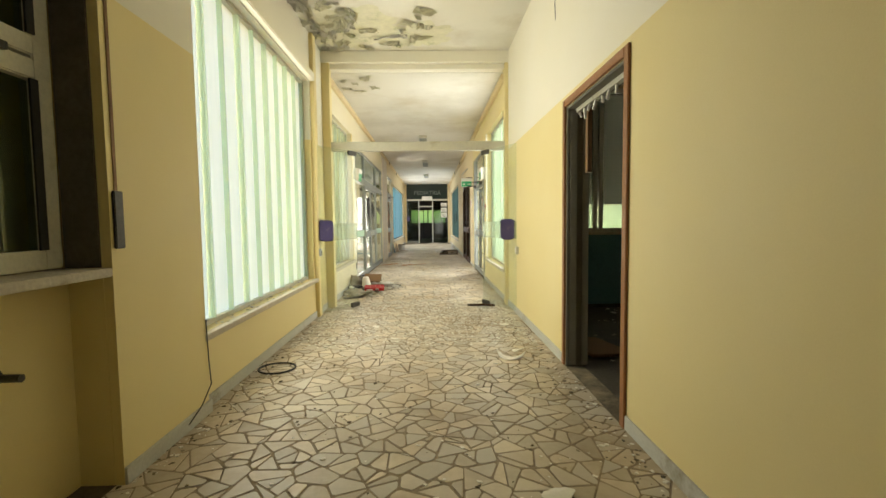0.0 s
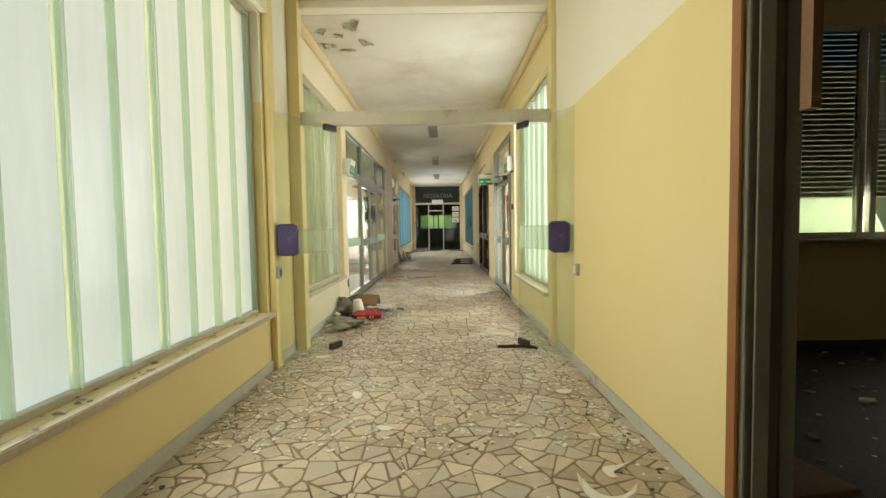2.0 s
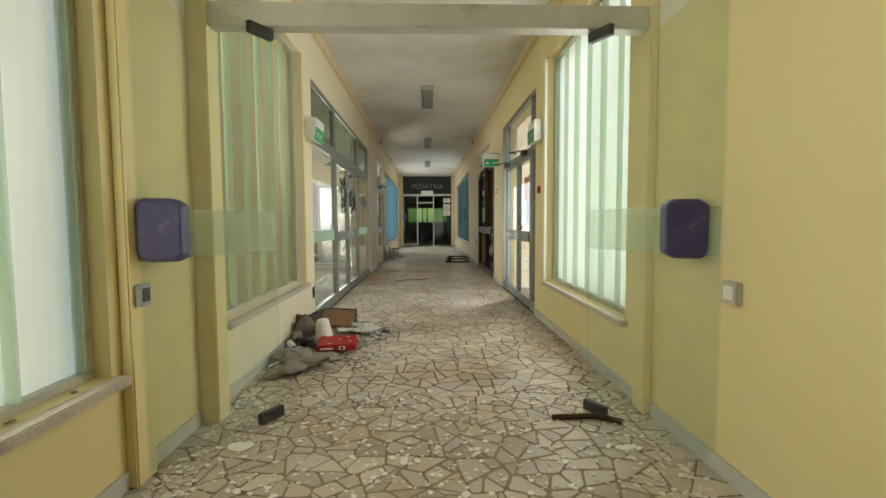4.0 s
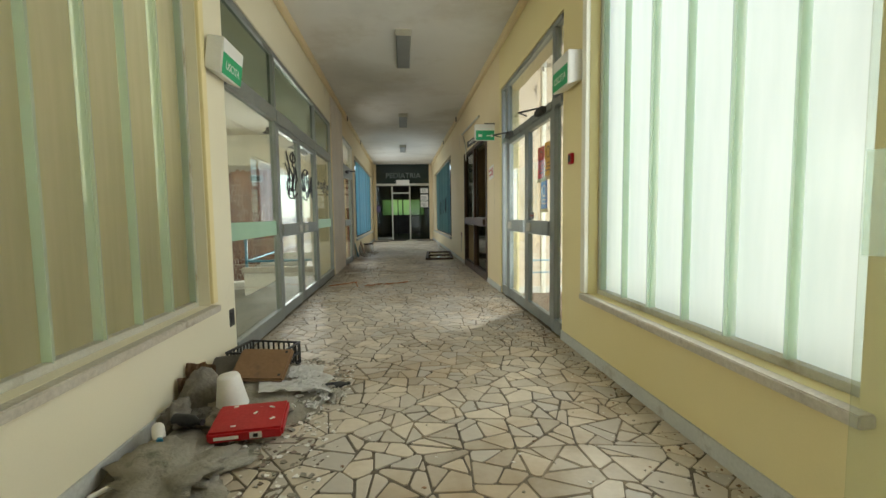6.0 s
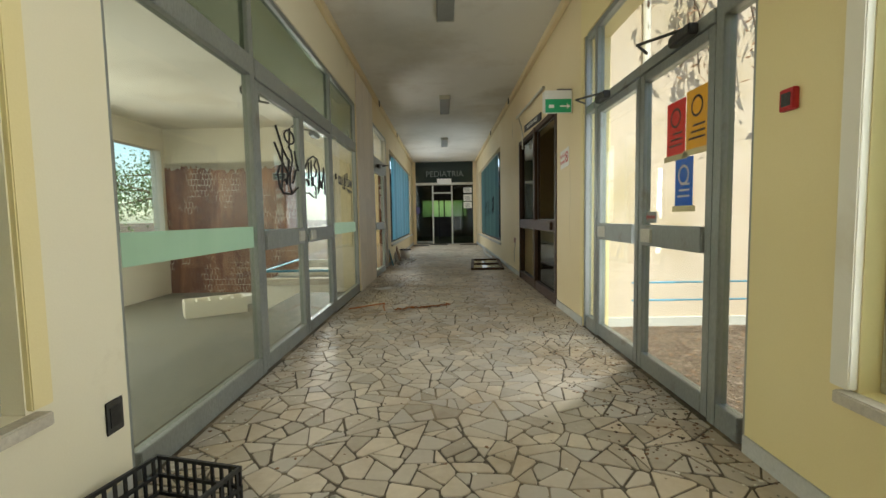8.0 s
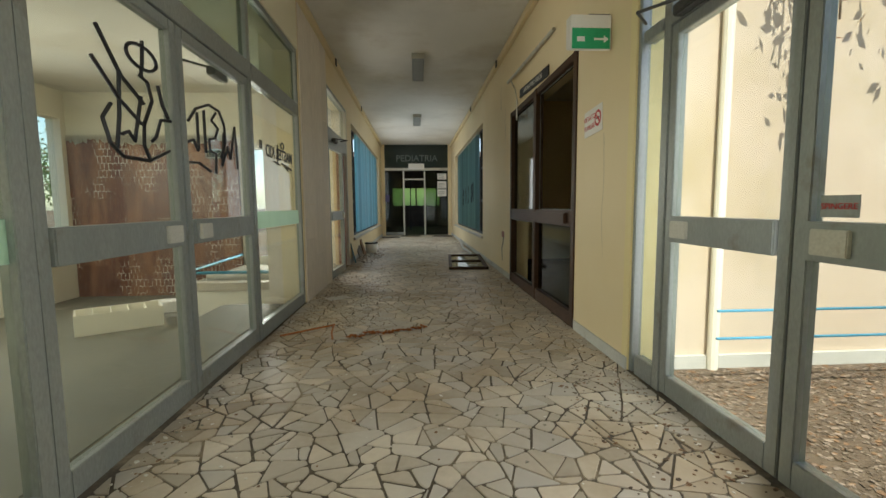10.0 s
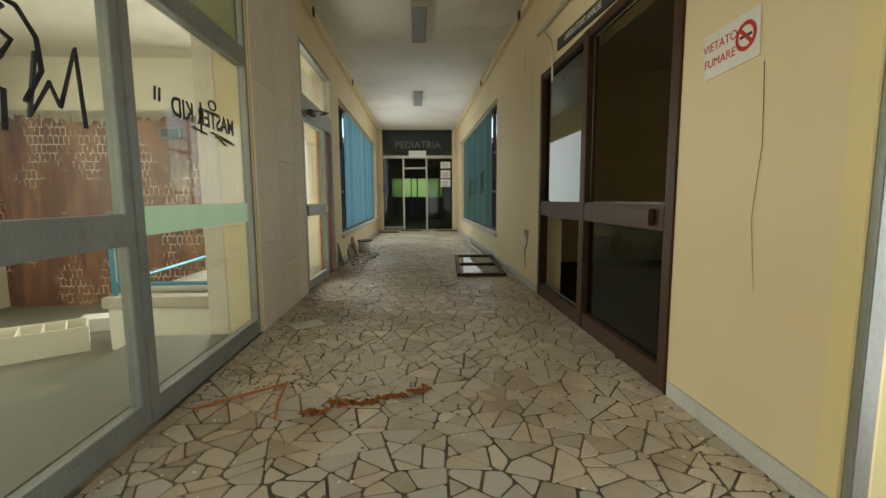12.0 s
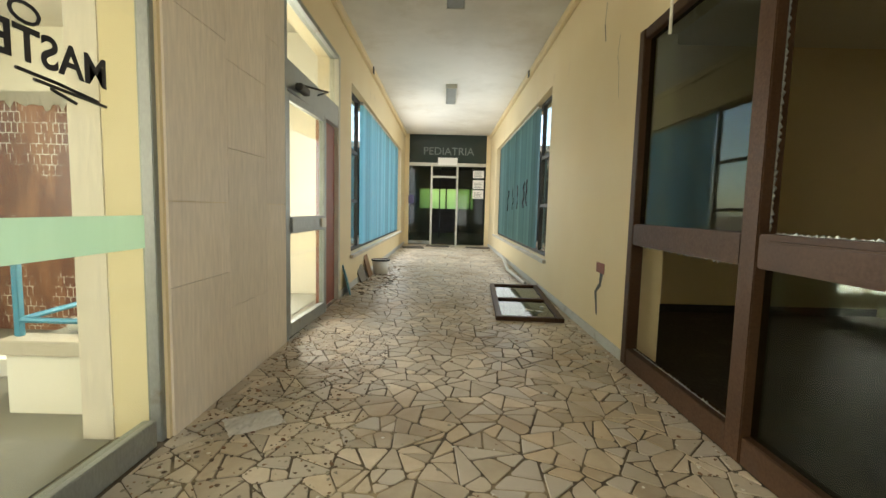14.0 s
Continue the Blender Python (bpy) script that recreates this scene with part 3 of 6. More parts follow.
# ward behind the end doors
slab("floor_ward", (-3.5, 3.5, END + 0.2, 34.0, -0.2, -0.004), DARKFLOOR, "dark floor of the ward", "floor")
# The unlit look of the ward is put into its near-black surfaces.
slab("ceiling_ward", (-3.5, 3.5, END + 0.2, 34.0, 3.0, 3.2), DARKBOARD_SHADE, "ward ceiling with the room's darkness in its colour", "ceiling")
slab("wall_ward_west", (-3.7, -3.5, END + 0.2, 34.0, 0, 3.2), DARKBOARD_SHADE, "ward side wall with the room's darkness in its colour")
slab("wall_ward_east", (3.5, 3.7, END + 0.2, 34.0, 0, 3.2), DARKBOARD_SHADE, "ward side wall with the room's darkness in its colour")
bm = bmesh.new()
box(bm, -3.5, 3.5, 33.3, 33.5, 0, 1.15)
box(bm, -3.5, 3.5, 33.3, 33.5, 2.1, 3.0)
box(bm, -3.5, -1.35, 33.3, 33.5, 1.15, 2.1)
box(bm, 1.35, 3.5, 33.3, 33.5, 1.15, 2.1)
structure("wall_ward_north", bm, DARKBOARD_SHADE, "ward end wall, darkness in its colour, with a bright window", "wall")

# outside: ground, courtyard wing, neighbouring walls
bm = bmesh.new()
# one sheet round the sunk foyer
for gx0_, gx1_, gy0_, gy1_ in ((-900, -6.7, -900, 900), (-1.6, 900, -900, 900), (-6.7, -1.6, -900, 8.65), (-6.7, -1.6, 17.75, 900)):
    box(bm, gx0_, gx1_, gy0_, gy1_, -0.8, -0.205)
structure("ground", bm, EARTH, "bare earth ground with dry leaves", "ground")
slab("ground_courtyard", (XR + T, 14, 6.2, 11.65, -0.2, -0.03), EARTH, "courtyard earth covered with dry brown leaves", "ground")
slab("wing_wall", (XR + T, 14, 11.65, 11.85, -0.2, 4.6), RENDERW, "cream rendered outside wall in daylight")
slab("wing_side_wall", (5.2, 5.35, 11.85, 25, -0.2, 4.6), RENDERW, "cream rendered outside wall of the wing")
slab("plinth", (XR + T, 14, 11.62, 11.65, -0.03, 0.06), SKIRT, "grey plinth of the outside wall", "plinth")
# Unseen wall added on the sun side, limits sun behind left window 2.
slab("court_sun_screen", (-4.2, XL - T, 6.3, 6.45, -0.2, 4.4), YELLOW, "unseen yellow wall added to limit sun in the light well")
slab("court_wall_west", (-4.2, -4.0, 6.45, 8.6, -0.2, 4.2), YELLOW, "yellow wall of a small light well")


# ---- windows of profiled glass ----
def profiled_window(name, xw, sgn, o, n, glass, label):
    """xw: wall face; sgn: direction out of the corridor."""
    y0, y1, z0, z1 = o
    w = thing(name, label, "window", "structure")
    xg = xw + sgn * 0.12
    pitch = (y1 - y0 - 0.06) / n
    bm = bmesh.new()
    box(bm, -0.004, 0.004, 0.004, pitch - 0.004, z0 + 0.03, z1 - 0.03)
    for f in bm.faces:
        f.material_index = 0 if all(abs(v.co.x + sgn * 0.004) < 1e-5 for v in f.verts) else 1
    base = part("glass_channel", bm, [glass, GLASS_OUT], w)
    bm = bmesh.new()
    for yy in (0.004, pitch - 0.012):
        box(bm, -0.045 * sgn if sgn > 0 else 0.004, -0.004 if sgn > 0 else 0.045, yy, yy + 0.008, z0 + 0.03, z1 - 0.03)
    rib = part("glass_flange", bm, MILK_EDGE, w)
    for k in range(n):
        y = y0 + 0.03 + k * pitch
        for src in (base, rib):
            ob = src if k == 0 else src.copy()
            if k:
                scene.collection.objects.link(ob)
            ob.location = (xg + 0.006 * (k % 2), y, 0)
    for nm, za, zb in (("bottom_rail", z0, z0 + 0.035), ("top_rail", z1 - 0.035, z1)):
        bpart(nm, (xg - 0.05, xg + 0.05, y0, y1, za, zb), ALU_L, w, bevel=0.003)
    for nm, a, b in (("side_post", y0, y0 + 0.028), ("side_post", y1 - 0.028, y1)):
        bpart(nm, (xg - 0.05, xg + 0.05, a, b, z0 + 0.036, z1 - 0.036), ALU_L, w, bevel=0.003)
    a, b = sorted((xw + sgn * 0.25, xw - sgn * 0.055))
    bpart("window_sill", (a, b, y0 - 0.05, y1 + 0.04, z0 - 0.045, z0 - 0.001), SILL, w, "worn marble sill", 0.005)
    return w


profiled_window("window_1", XL, -1, W1, 9, MILK, "tall window of milky ribbed glass strips with marble sill")
profiled_window("window_2", XL, -1, W2L, 6, MILK_SHADED, "window of ribbed glass strips, shade and yellow cast in the colour")
profiled_window("window_3", XR, 1, W2R, 6, MILK, "bright window of milky ribbed glass strips")
bpart_rail = thing("curtain_rail", "cream rail above the ribbed window", "rail", "structure")
bpart("rail_body", (XL + 0.001, XL + 0.07, W1[0] - 0.02, 5.64, W1[3] + 0.01, W1[3] + 0.11), CREAM, bpart_rail, bevel=0.01)
ps = thing("window_post", "chipped cream post beside the bright window", "post", "structure")
bpart("post_body", (XR - 0.03, XR + 0.10, 8.645, 8.72, 0.505, 2.95), CREAM, ps, bevel=0.004)
ps = thing("window_post", "yellow post beside the shaded window", "post", "structure")
bpart("post_body", (XL - 0.10, XL + 0.02, 8.525, 8.60, 0.53, 2.95), YELLOW, ps, bevel=0.004)


def blind_window(name, xw, sgn, o, glass, label, marks):
    y0, y1, z0, z1 = o
    w = thing(name, label, "window", "structure")
    xg = xw + sgn * 0.13
    posts = [y0, y0 + 0.95, y1 - 0.65, y1 - 0.05]
    for y in posts:
        bpart("window_post", (xg - 0.03, xg + 0.03, y, y + 0.05, z0, z1), DARKMETAL, w, bevel=0.004)
    for za, zb in ((z0, z0 + 0.05), (z1 - 0.05, z1)):
        bpart("window_rail", (xg - 0.028, xg + 0.028, y0 + 0.051, y1 - 0.051, za, zb), DARKMETAL, w)
    for a, b in ((posts[0], posts[1]), (posts[2], posts[3])):
        for z in (z0 + 0.72, z0 + 1.45):
            bpart("window_bar", (xg - 0.025, xg + 0.025, a + 0.051, b - 0.001, z, z + 0.05), DARKMETAL, w)
        g = bpart("pane", (xg - 0.003, xg + 0.003, a + 0.051, b - 0.001, z0 + 0.051, z1 - 0.051), GLASS, w)
        g.visible_shadow = False
    bpart("window_sill", (*sorted((xw + sgn * 0.25, xw - sgn * 0.05)), y0 - 0.05, y1 + 0.05, z0 - 0.045, z0 - 0.001), SILL, w, "worn marble sill", 0.005)
    bl = thing("vertical_blind", label.split(" with ")[-1] + " hanging in the window", "blind")
    step = 0.115
    bm = bmesh.new()
    bw = 0.127
    for i in range(6):
        t0, t1 = i / 6, (i + 1) / 6
        c0, c1 = 0.03 * math.sin(math.pi * t0), 0.03 * math.sin(math.pi * t1)
        vs = [bm.verts.new((c, (t - 0.5) * bw, z)) for c, t in ((c0, t0), (c1, t1)) for z in (z0 + 0.07, z1 - 0.07)]
        bm.faces.new((vs[0], vs[2], vs[3], vs[1]))
    slat = part("blind_slat", bm, glass, bl, smooth=True)
    y, k = posts[1] + 0.1, 0
    rnd = random.Random(7 if sgn > 0 else 5)
    while y < posts[2] - 0.02:
        ob = slat if k == 0 else slat.copy()
        if k:
            scene.collection.objects.link(ob)
        ob.matrix_basis = pose(xg - sgn * 0.075, y, 0, 0, 0, rnd.uniform(-12, 12) + 26 * sgn)
        y += step
        k += 1
    bpart("head_rail", (xg - sgn * 0.075 - 0.025, xg - sgn * 0.075 + 0.025, posts[1] + 0.05, posts[2], z1 - 0.068, z1 - 0.03), ALU_L, bl)
    return bl


blind_window("window_5", XL, -1, W5, BLIND, "dark framed window with bright turquoise vertical slats", 0)
bl6 = blind_window("window_6", XR, 1, W6, BLIND_G, "dark framed window with green turquoise vertical slats", 1)
rnd = random.Random(3)
for y, z in ((19.7, 1.45), (19.95, 1.42), (20.6, 1.4), (21.2, 1.38), (21.9, 1.35)):
    pts = [(XR + 0.035, y + rnd.uniform(-0.09, 0.09), z + 0.22 - 0.09 * i) for i in range(6)]
    part("paint_mark", tube(pts, 0.014, 5), INK, bl6, "black painted scrawl")


# ---- aluminium glazing and doors ----
def glazed_leaf(name, x0, x1, y0, y1, top, label, bar_side, dirty=False, frosted=False):
    d = thing(name, label, "door", group="aluminium glass doors")
    fr = 0.062
    for nm, a, b in (("stile", y0, y0 + fr), ("stile", y1 - fr, y1)):
        bpart(nm, (x0, x1, a, b, 0.01, top), ALU, d, bevel=0.004)
    bpart("bottom_rail", (x0, x1, y0 + fr, y1 - fr, 0.01, 0.125), ALU, d, bevel=0.004)
    bpart("top_rail", (x0, x1, y0 + fr, y1 - fr, top - 0.06, top), ALU, d, bevel=0.004)
    bar = bpart("push_bar", (x0 - 0.018, x1 + 0.018, y0 + fr, y1 - fr, 0.89, 1.03), ALU, d, "broad grey push bar", 0.006)
    yy = y1 - 0.24 if bar_side > 0 else y0 + 0.1
    bpart("pull_plate", (x0 - 0.034, x1 + 0.034, yy, yy + 0.14, 0.915, 1.005), ALU_L, bar, "pale pull plate", 0.004)
    xm = (x0 + x1) / 2
    for a, b in ((0.126, 0.889), (1.031, top - 0.061)):
        g = bpart("pane", (xm - 0.003, xm + 0.003, y0 + fr + 0.001, y1 - fr - 0.001, a, b), GLASS, d)
        g.visible_shadow = False
    return d


def closer(x, y, z, sgn, ang):
    c = thing("door_closer", "dark metal door closer with folded arm", "door closer")
    bm = bmesh.new()
    box(bm, x - 0.03, x + 0.03, y - 0.11, y + 0.11, z - 0.03, z + 0.03)
    part("closer_body", bm, DARKMETAL, c, bevel=0.008)
    e = (x + sgn * 0.16, y + ang, z + 0.035)
    part("closer_arm", tube([(x, y, z + 0.035), e], 0.009, 6), DARKMETAL, c)
    part("closer_arm", tube([e, (x + sgn * 0.03, y + ang * 1.7, z + 0.04)], 0.009, 6), DARKMETAL, c)
    return c


def screen(name, x0, x1, o, posts, tz, upper, label, fixed, band):
    y0, y1, z0, z1 = o
    s = thing(name, label, "glazed screen", "structure")
    for y in posts:
        bpart("post", (x0, x1, max(y0, y - 0.035), min(y1, y + 0.035), 0.0, z1), ALU, s, bevel=0.004)
    xm = (x0 + x1) / 2
    ys = [max(y0, min(y1, y)) for y in posts]
    for a, b in zip(ys, ys[1:]):
        a2, b2 = (a + 0.07 if a == y0 else a + 0.035), (b - 0.07 if b == y1 else b - 0.035)
        bpart("transom", (x0 - 0.006, x1 + 0.006, a2 + 0.001, b2 - 0.001, tz[0], tz[1]), ALU, s, bevel=0.004)
        bpart("head_rail", (x0, x1, a2 + 0.001, b2 - 0.001, z1 - 0.05, z1), ALU, s, bevel=0.004)
        g = bpart("pane", (xm - 0.003, xm + 0.003, a2, b2, tz[1], z1 - 0.05), GLASS_D if upper else GLASS, s)
        g.visible_shadow = False
        if (a, b) in fixed:
            bpart("bottom_rail", (x0, x1, a2 + 0.001, b2 - 0.001, 0.0, 0.125), ALU, s, bevel=0.004)
            g = bpart("pane", (xm - 0.003, xm + 0.003, a2, b2, 0.126, tz[0]), GLASS, s)
            g.visible_shadow = False
            if band:
                bpart("frosted_band", (xm + 0.004, xm + 0.0055, a2, b2, 0.92, 1.065), BAND, s, "frosted green band across the glass")
    return s


gx0, gx1 = XL - 0.075, XL - 0.012
screen("glazed_screen_left", gx0, gx1, GL, [8.95, 10.33, 12.46, 13.93], (2.10, 2.235), True, "grey aluminium screen with large panes to the foyer", [(8.95, 10.33), (12.46, 13.93)], True)
glazed_leaf("aluminium_door", gx0 + 0.004, gx1 - 0.004, 10.37, 11.375, 2.095, "closed grey aluminium glass door with scrawled pane", 1)
glazed_leaf("aluminium_door", gx0 + 0.004, gx1 - 0.004, 11.385, 12.42, 2.095, "closed grey aluminium glass door to the foyer", -1)
closer(gx0 - 0.03, 10.5, 2.03, -1, 0.25)
closer(gx0 - 0.03, 12.1, 2.03, -1, -0.25)
rx0, rx1 = XR + 0.012, XR + 0.075
screen("glazed_screen_right", rx0, rx1, GR, [9.18, 9.46, 11.25, 11.57], (2.06, 2.13), False, "grey aluminium screen to the sunny courtyard", [(9.18, 9.46), (11.25, 11.57)], False)
d_near = glazed_leaf("aluminium_door", rx0 + 0.004, rx1 - 0.004, 9.50, 10.355, 2.055, "closed grey aluminium exit door with taped notices", 1)
glazed_leaf("aluminium_door", rx0 + 0.004, rx1 - 0.004, 10.365, 11.21, 2.055, "closed grey aluminium exit door", 1)
closer(rx0 - 0.03, 9.75, 2.09, -1, 0.22)
closer(rx0 - 0.03, 11.0, 2.09, -1, 0.22)


def notice(name, mat, y0, y1, z0, z1, label, marks):
    p = thing(name, label, "notice")
    bpart("sheet", (XR + 0.049, XR + 0.051, y0, y1, z0, z1), mat, p)
    bpart("tape", (XR + 0.0485, XR + 0.0488, y0 - 0.03, y1 + 0.03, z0 - 0.035, z0 - 0.001), TAN, p, "yellowed adhesive tape")
    for k in range(3):
        bpart("print_line", (XR + 0.0475, XR + 0.0485, y0 + 0.03, y1 - 0.03 - 0.02 * k, z0 + 0.05 + 0.035 * k, z0 + 0.062 + 0.035 * k), marks, p)
    m = Matrix.Translation((XR + 0.047, (y0 + y1) / 2, z1 - 0.10)) @ side(True)
    bmr = bmesh.new()
    for k in range(20):
        a0, a1 = 2 * math.pi * k / 20, 2 * math.pi * (k + 1) / 20
        bmr.faces.new([bmr.verts.new(m @ Vector((r * math.cos(a), r * math.sin(a), 0))) for r, a in ((0.045, a0), (0.06, a0), (0.06, a1), (0.045, a1))])
    part("symbol", bmr, marks, p)


notice("notice", RED_SHEET, 9.83, 10.04, 1.46, 1.78, "red notice sheet taped to the door glass", INK)
notice("notice", YEL_SHEET, 9.60, 9.82, 1.47, 1.80, "yellow notice sheet taped to the door glass", INK)
notice("notice", BLU_SHEET, 9.74, 9.93, 1.15, 1.43, "blue notice sheet taped to the door glass", WHITEP)
sp = thing("push_sign", "small grey push sign with red letters", "sign")
bpart("plate", (XR + 0.032, XR + 0.036, 10.13, 10.27, 1.045, 1.12), ALU, sp, bevel=0.001)
text_part("SPINGERE", 0.03, REDP, sp, Matrix.Translation((XR + 0.030, 10.2, 1.082)) @ side(True), depth=0.0005)

# aluminium door of the side passage, its leaf ajar
s = thing("door_frame", "grey aluminium frame with glass fanlight", "door frame", "structure")
for a, b in ((15.46, 15.52), (17.22, 17.30)):
    bpart("jamb", (XL - 0.10, XL + 0.012, a, b, 0, 2.88), ALU_L if a > 17 else ALU, s, bevel=0.004)
bpart("head", (XL - 0.09, XL + 0.008, 15.521, 17.219, 2.83, 2.88), ALU, s, bevel=0.004)
bpart("transom", (XL - 0.09, XL + 0.008, 15.521, 17.219, 2.05, 2.29), ALU, s, bevel=0.004)
bpart("pane", (XL - 0.045, XL - 0.039, 15.521, 17.219, 2.291, 2.829), GLASS, s).visible_shadow = False
leaf = glazed_leaf("aluminium_door", -0.03, 0.03, 0.0, 1.0, 2.04, "half open aluminium glass door in the side passage", 1)
leaf.matrix_basis = pose(XL - 0.03, 15.53, 0, 0, 0, -3)
closer(XL + 0.06, 15.75, 2.10, 1, 0.2)
dr = thing("wooden_door", "red-brown wooden door leaf standing closed", "door")
bpart("door_leaf", (XL - 0.075, XL - 0.035, 16.58, 17.205, 0.01, 2.04), REDBROWN, dr, bevel=0.003)
for z in (0.3, 1.05, 1.85):
    bpart("hinge", (XL - 0.034, XL - 0.015, 17.185, 17.215, z, z + 0.09), ALU_L, dr)

# ---- brown framed door of the dark room ----
br = thing("brown_door_frame", "dark brown framed glass doors with broken panes", "door")
bx0, bx1 = XR + 0.004, XR + 0.075
for nm, a, b in (("jamb", 12.57, 12.66), ("centre_post", 13.84, 13.95), ("jamb", 15.12, 15.20)):
    bpart(nm, (bx0 - 0.016, bx1, a, b, 0, 2.41), BRONZE, br, bevel=0.005)
for a, b in ((12.661, 13.839), (13.951, 15.119)):
    bpart("head", (bx0 - 0.01, bx1, a, b, 2.34, 2.41), BRONZE, br, bevel=0.005)
    bpart("bottom_rail", (bx0 - 0.01, bx1, a, b, 0.0, 0.13), BRONZE, br, bevel=0.005)
    bpart("middle_rail", (bx0 - 0.012, bx1, a, b, 0.90, 1.05), BRONZE, br, bevel=0.006)
bpart("push_bar", (bx0 - 0.05, bx0 - 0.013, 12.75, 13.75, 0.925, 1.025), BRONZE, br, bevel=0.008)
bpart("pane", (XR + 0.036, XR + 0.042, 13.951, 15.119, 1.051, 2.339), GLASS_D, br).visible_shadow = False
bpart("pane", (XR + 0.036, XR + 0.042, 12.661, 13.839, 0.131, 0.899), GLASS_D, br).visible_shadow = False


def shards(corners, n, depth, seed):
    """Jagged rests of a broken pane along one edge, from a to b, teeth towards d."""
    (a, b, d) = [Vector(c) for c in corners]
    r = random.Random(seed)
    bm = bmesh.new()
    for k in range(n):
        p0, p1 = a.lerp(b, k / n), a.lerp(b, (k + 1) / n)
        tip = a.lerp(b, (k + r.uniform(0.2, 0.8)) / n) + d * depth * r.uniform(0.3, 1)
        vs = [bm.verts.new(v + Vector((o, 0, 0))) for o in (-0.003, 0.003) for v in (p0, p1, tip)]
        bm.faces.new(vs[:3])
        bm.faces.new(vs[3:][::-1])
        for i in range(3):
            bm.faces.new((vs[i], vs[(i + 1) % 3], vs[3 + (i + 1) % 3], vs[3 + i]))
    return bm


xg = XR + 0.039
for cs, n, dp in ((((xg, 13.838, 1.06), (xg, 13.838, 2.33), (0, -1, 0)), 26, 0.035), (((xg, 12.67, 2.338), (xg, 13.83, 2.338), (0, 0, -1)), 22, 0.035), (((xg, 12.67, 1.052), (xg, 13.8, 1.052), (0, 0, 1)), 24, 0.02), (((xg, 13.96, 0.898), (xg, 15.1, 0.898), (0, 0, -1)), 22, 0.03), (((xg, 13.96, 0.132), (xg, 15.1, 0.132), (0, 0, 1)), 22, 0.03)):
    part("broken_glass", shards(cs, n + 12, dp * 0.55, n), ALU, br, "jagged rests of a broken pane")
sg = thing("room_sign", "dark tilted room sign with white letters", "sign")
mtilt = Matrix.Translation((XR - 0.012, 14.0, 2.50)) @ Matrix.Rotation(radians(3), 4, "X")
bm = bmesh.new()
box(bm, -0.006, 0.006, -0.62, 0.62, -0.055, 0.055, 0, mtilt)
part("sign_plate", bm, BLACK, sg, bevel=0.002)
text_part("LABORATORIO ANALISI", 0.075, WHITEP, sg, mtilt @ Matrix.Translation((-0.008, 0, 0)) @ side(True), depth=0.001)
bk = thing("sign_bracket", "bent grey bracket strip above the brown door", "bracket")
part("strip", tube([(XR - 0.02, 13.2, 2.80), (XR - 0.05, 14.2, 2.80), (XR - 0.03, 15.3, 2.86)], 0.02, 6), ALU_L, bk)
part("strip", tube([(XR - 0.02, 14.7, 2.42), (XR - 0.06, 14.68, 2.6), (XR - 0.05, 15.0, 2.8)], 0.008, 5), ALU_L, bk)
part("strip", tube([(XR - 0.03, 14.72, 2.22), (XR - 0.04, 14.7, 2.5)], 0.01, 5), CREAM, bk)

# no smoking sign
ns = thing("no_smoking_sign", "white no smoking sign with red letters", "sign")
tl = Matrix.Translation((XR - 0.004, 12.22, 1.74)) @ Matrix.Rotation(radians(-3), 4, "X")
bm = bmesh.new()
box(bm, -0.002, 0.002, -0.17, 0.17, -0.10, 0.10, 0, tl)
part("sign_plate", bm, WHITEP, ns)
for wd, z in (("VIETATO", 0.035), ("FUMARE", -0.035)):
    text_part(wd, 0.055, REDP, ns, tl @ Matrix.Translation((-0.003, 0.065, z)) @ side(True), depth=0.0005)
mm = tl @ Matrix.Translation((-0.003, -0.095, 0.005)) @ side(True)
bm = bmesh.new()
for k in range(28):
    a0, a1 = 2 * math.pi * k / 28, 2 * math.pi * (k + 1) / 28
    bm.faces.new([bm.verts.new(mm @ Vector((r * math.cos(a), r * math.sin(a), 0))) for r, a in ((0.042, a0), (0.06, a0), (0.06, a1), (0.042, a1))])
box(bm, -0.045, 0.045, -0.008, 0.008, 0, 0.0006, 0, mm @ pose(0, 0, 0, 0, 0, -45))
part("prohibition_ring", bm, REDP, ns)
bm = bmesh.new()
box(bm, -0.035, 0.035, -0.006, 0.006, 0, 0.0004, 0, mm)
part("cigarette", bm, INK, ns)

# ---- emergency exit signs ----
def exit_sign(m, w, h, d, label, words, arrow=True):
    """A lit-box sign, its face looking along local -y; x across, z up, origin at the face's lower middle."""
    s = thing("exit_sign", label, "sign", group="emergency exit signs")
    bm = bmesh.new()
    box(bm, -w / 2, w / 2, 0, d, 0, h, 0)
    for v in bm.verts:
        if v.co.y > d / 2 and v.co.z < h / 2:
            v.co.z += 0.03
    part("housing", bm, WHITEP, s, bevel=0.006)
    bm = bmesh.new()
    box(bm, -w / 2 + 0.01, w / 2 - 0.01, -0.003, -0.001, 0.01, h * 0.62)
    pl = part("green_panel", bm, GREEN, s, "green sign panel")
    turn_m = pose(0, -0.0045, h * 0.31, 90, 0, 0)
    if words:
        text_part(words, h * 0.30, WHITEP, pl, turn_m, depth=0.0005)
    else:
        bpart("pictogram", (-0.10, -0.045, -0.004, -0.0032, h * 0.24, h * 0.38), WHITEP, pl, "white running figure sign")
        bm = bmesh.new()
        ar = [(0.02, 0.28), (0.09, 0.28), (0.09, 0.2), (0.125, 0.31), (0.09, 0.42), (0.09, 0.34), (0.02, 0.34)]
        bm.faces.new([bm.verts.new((x, -0.004, h * z)) for x, z in ar])
        part("arrow", bm, WHITEP, pl, "white arrow")
    s.matrix_basis = m
    return s


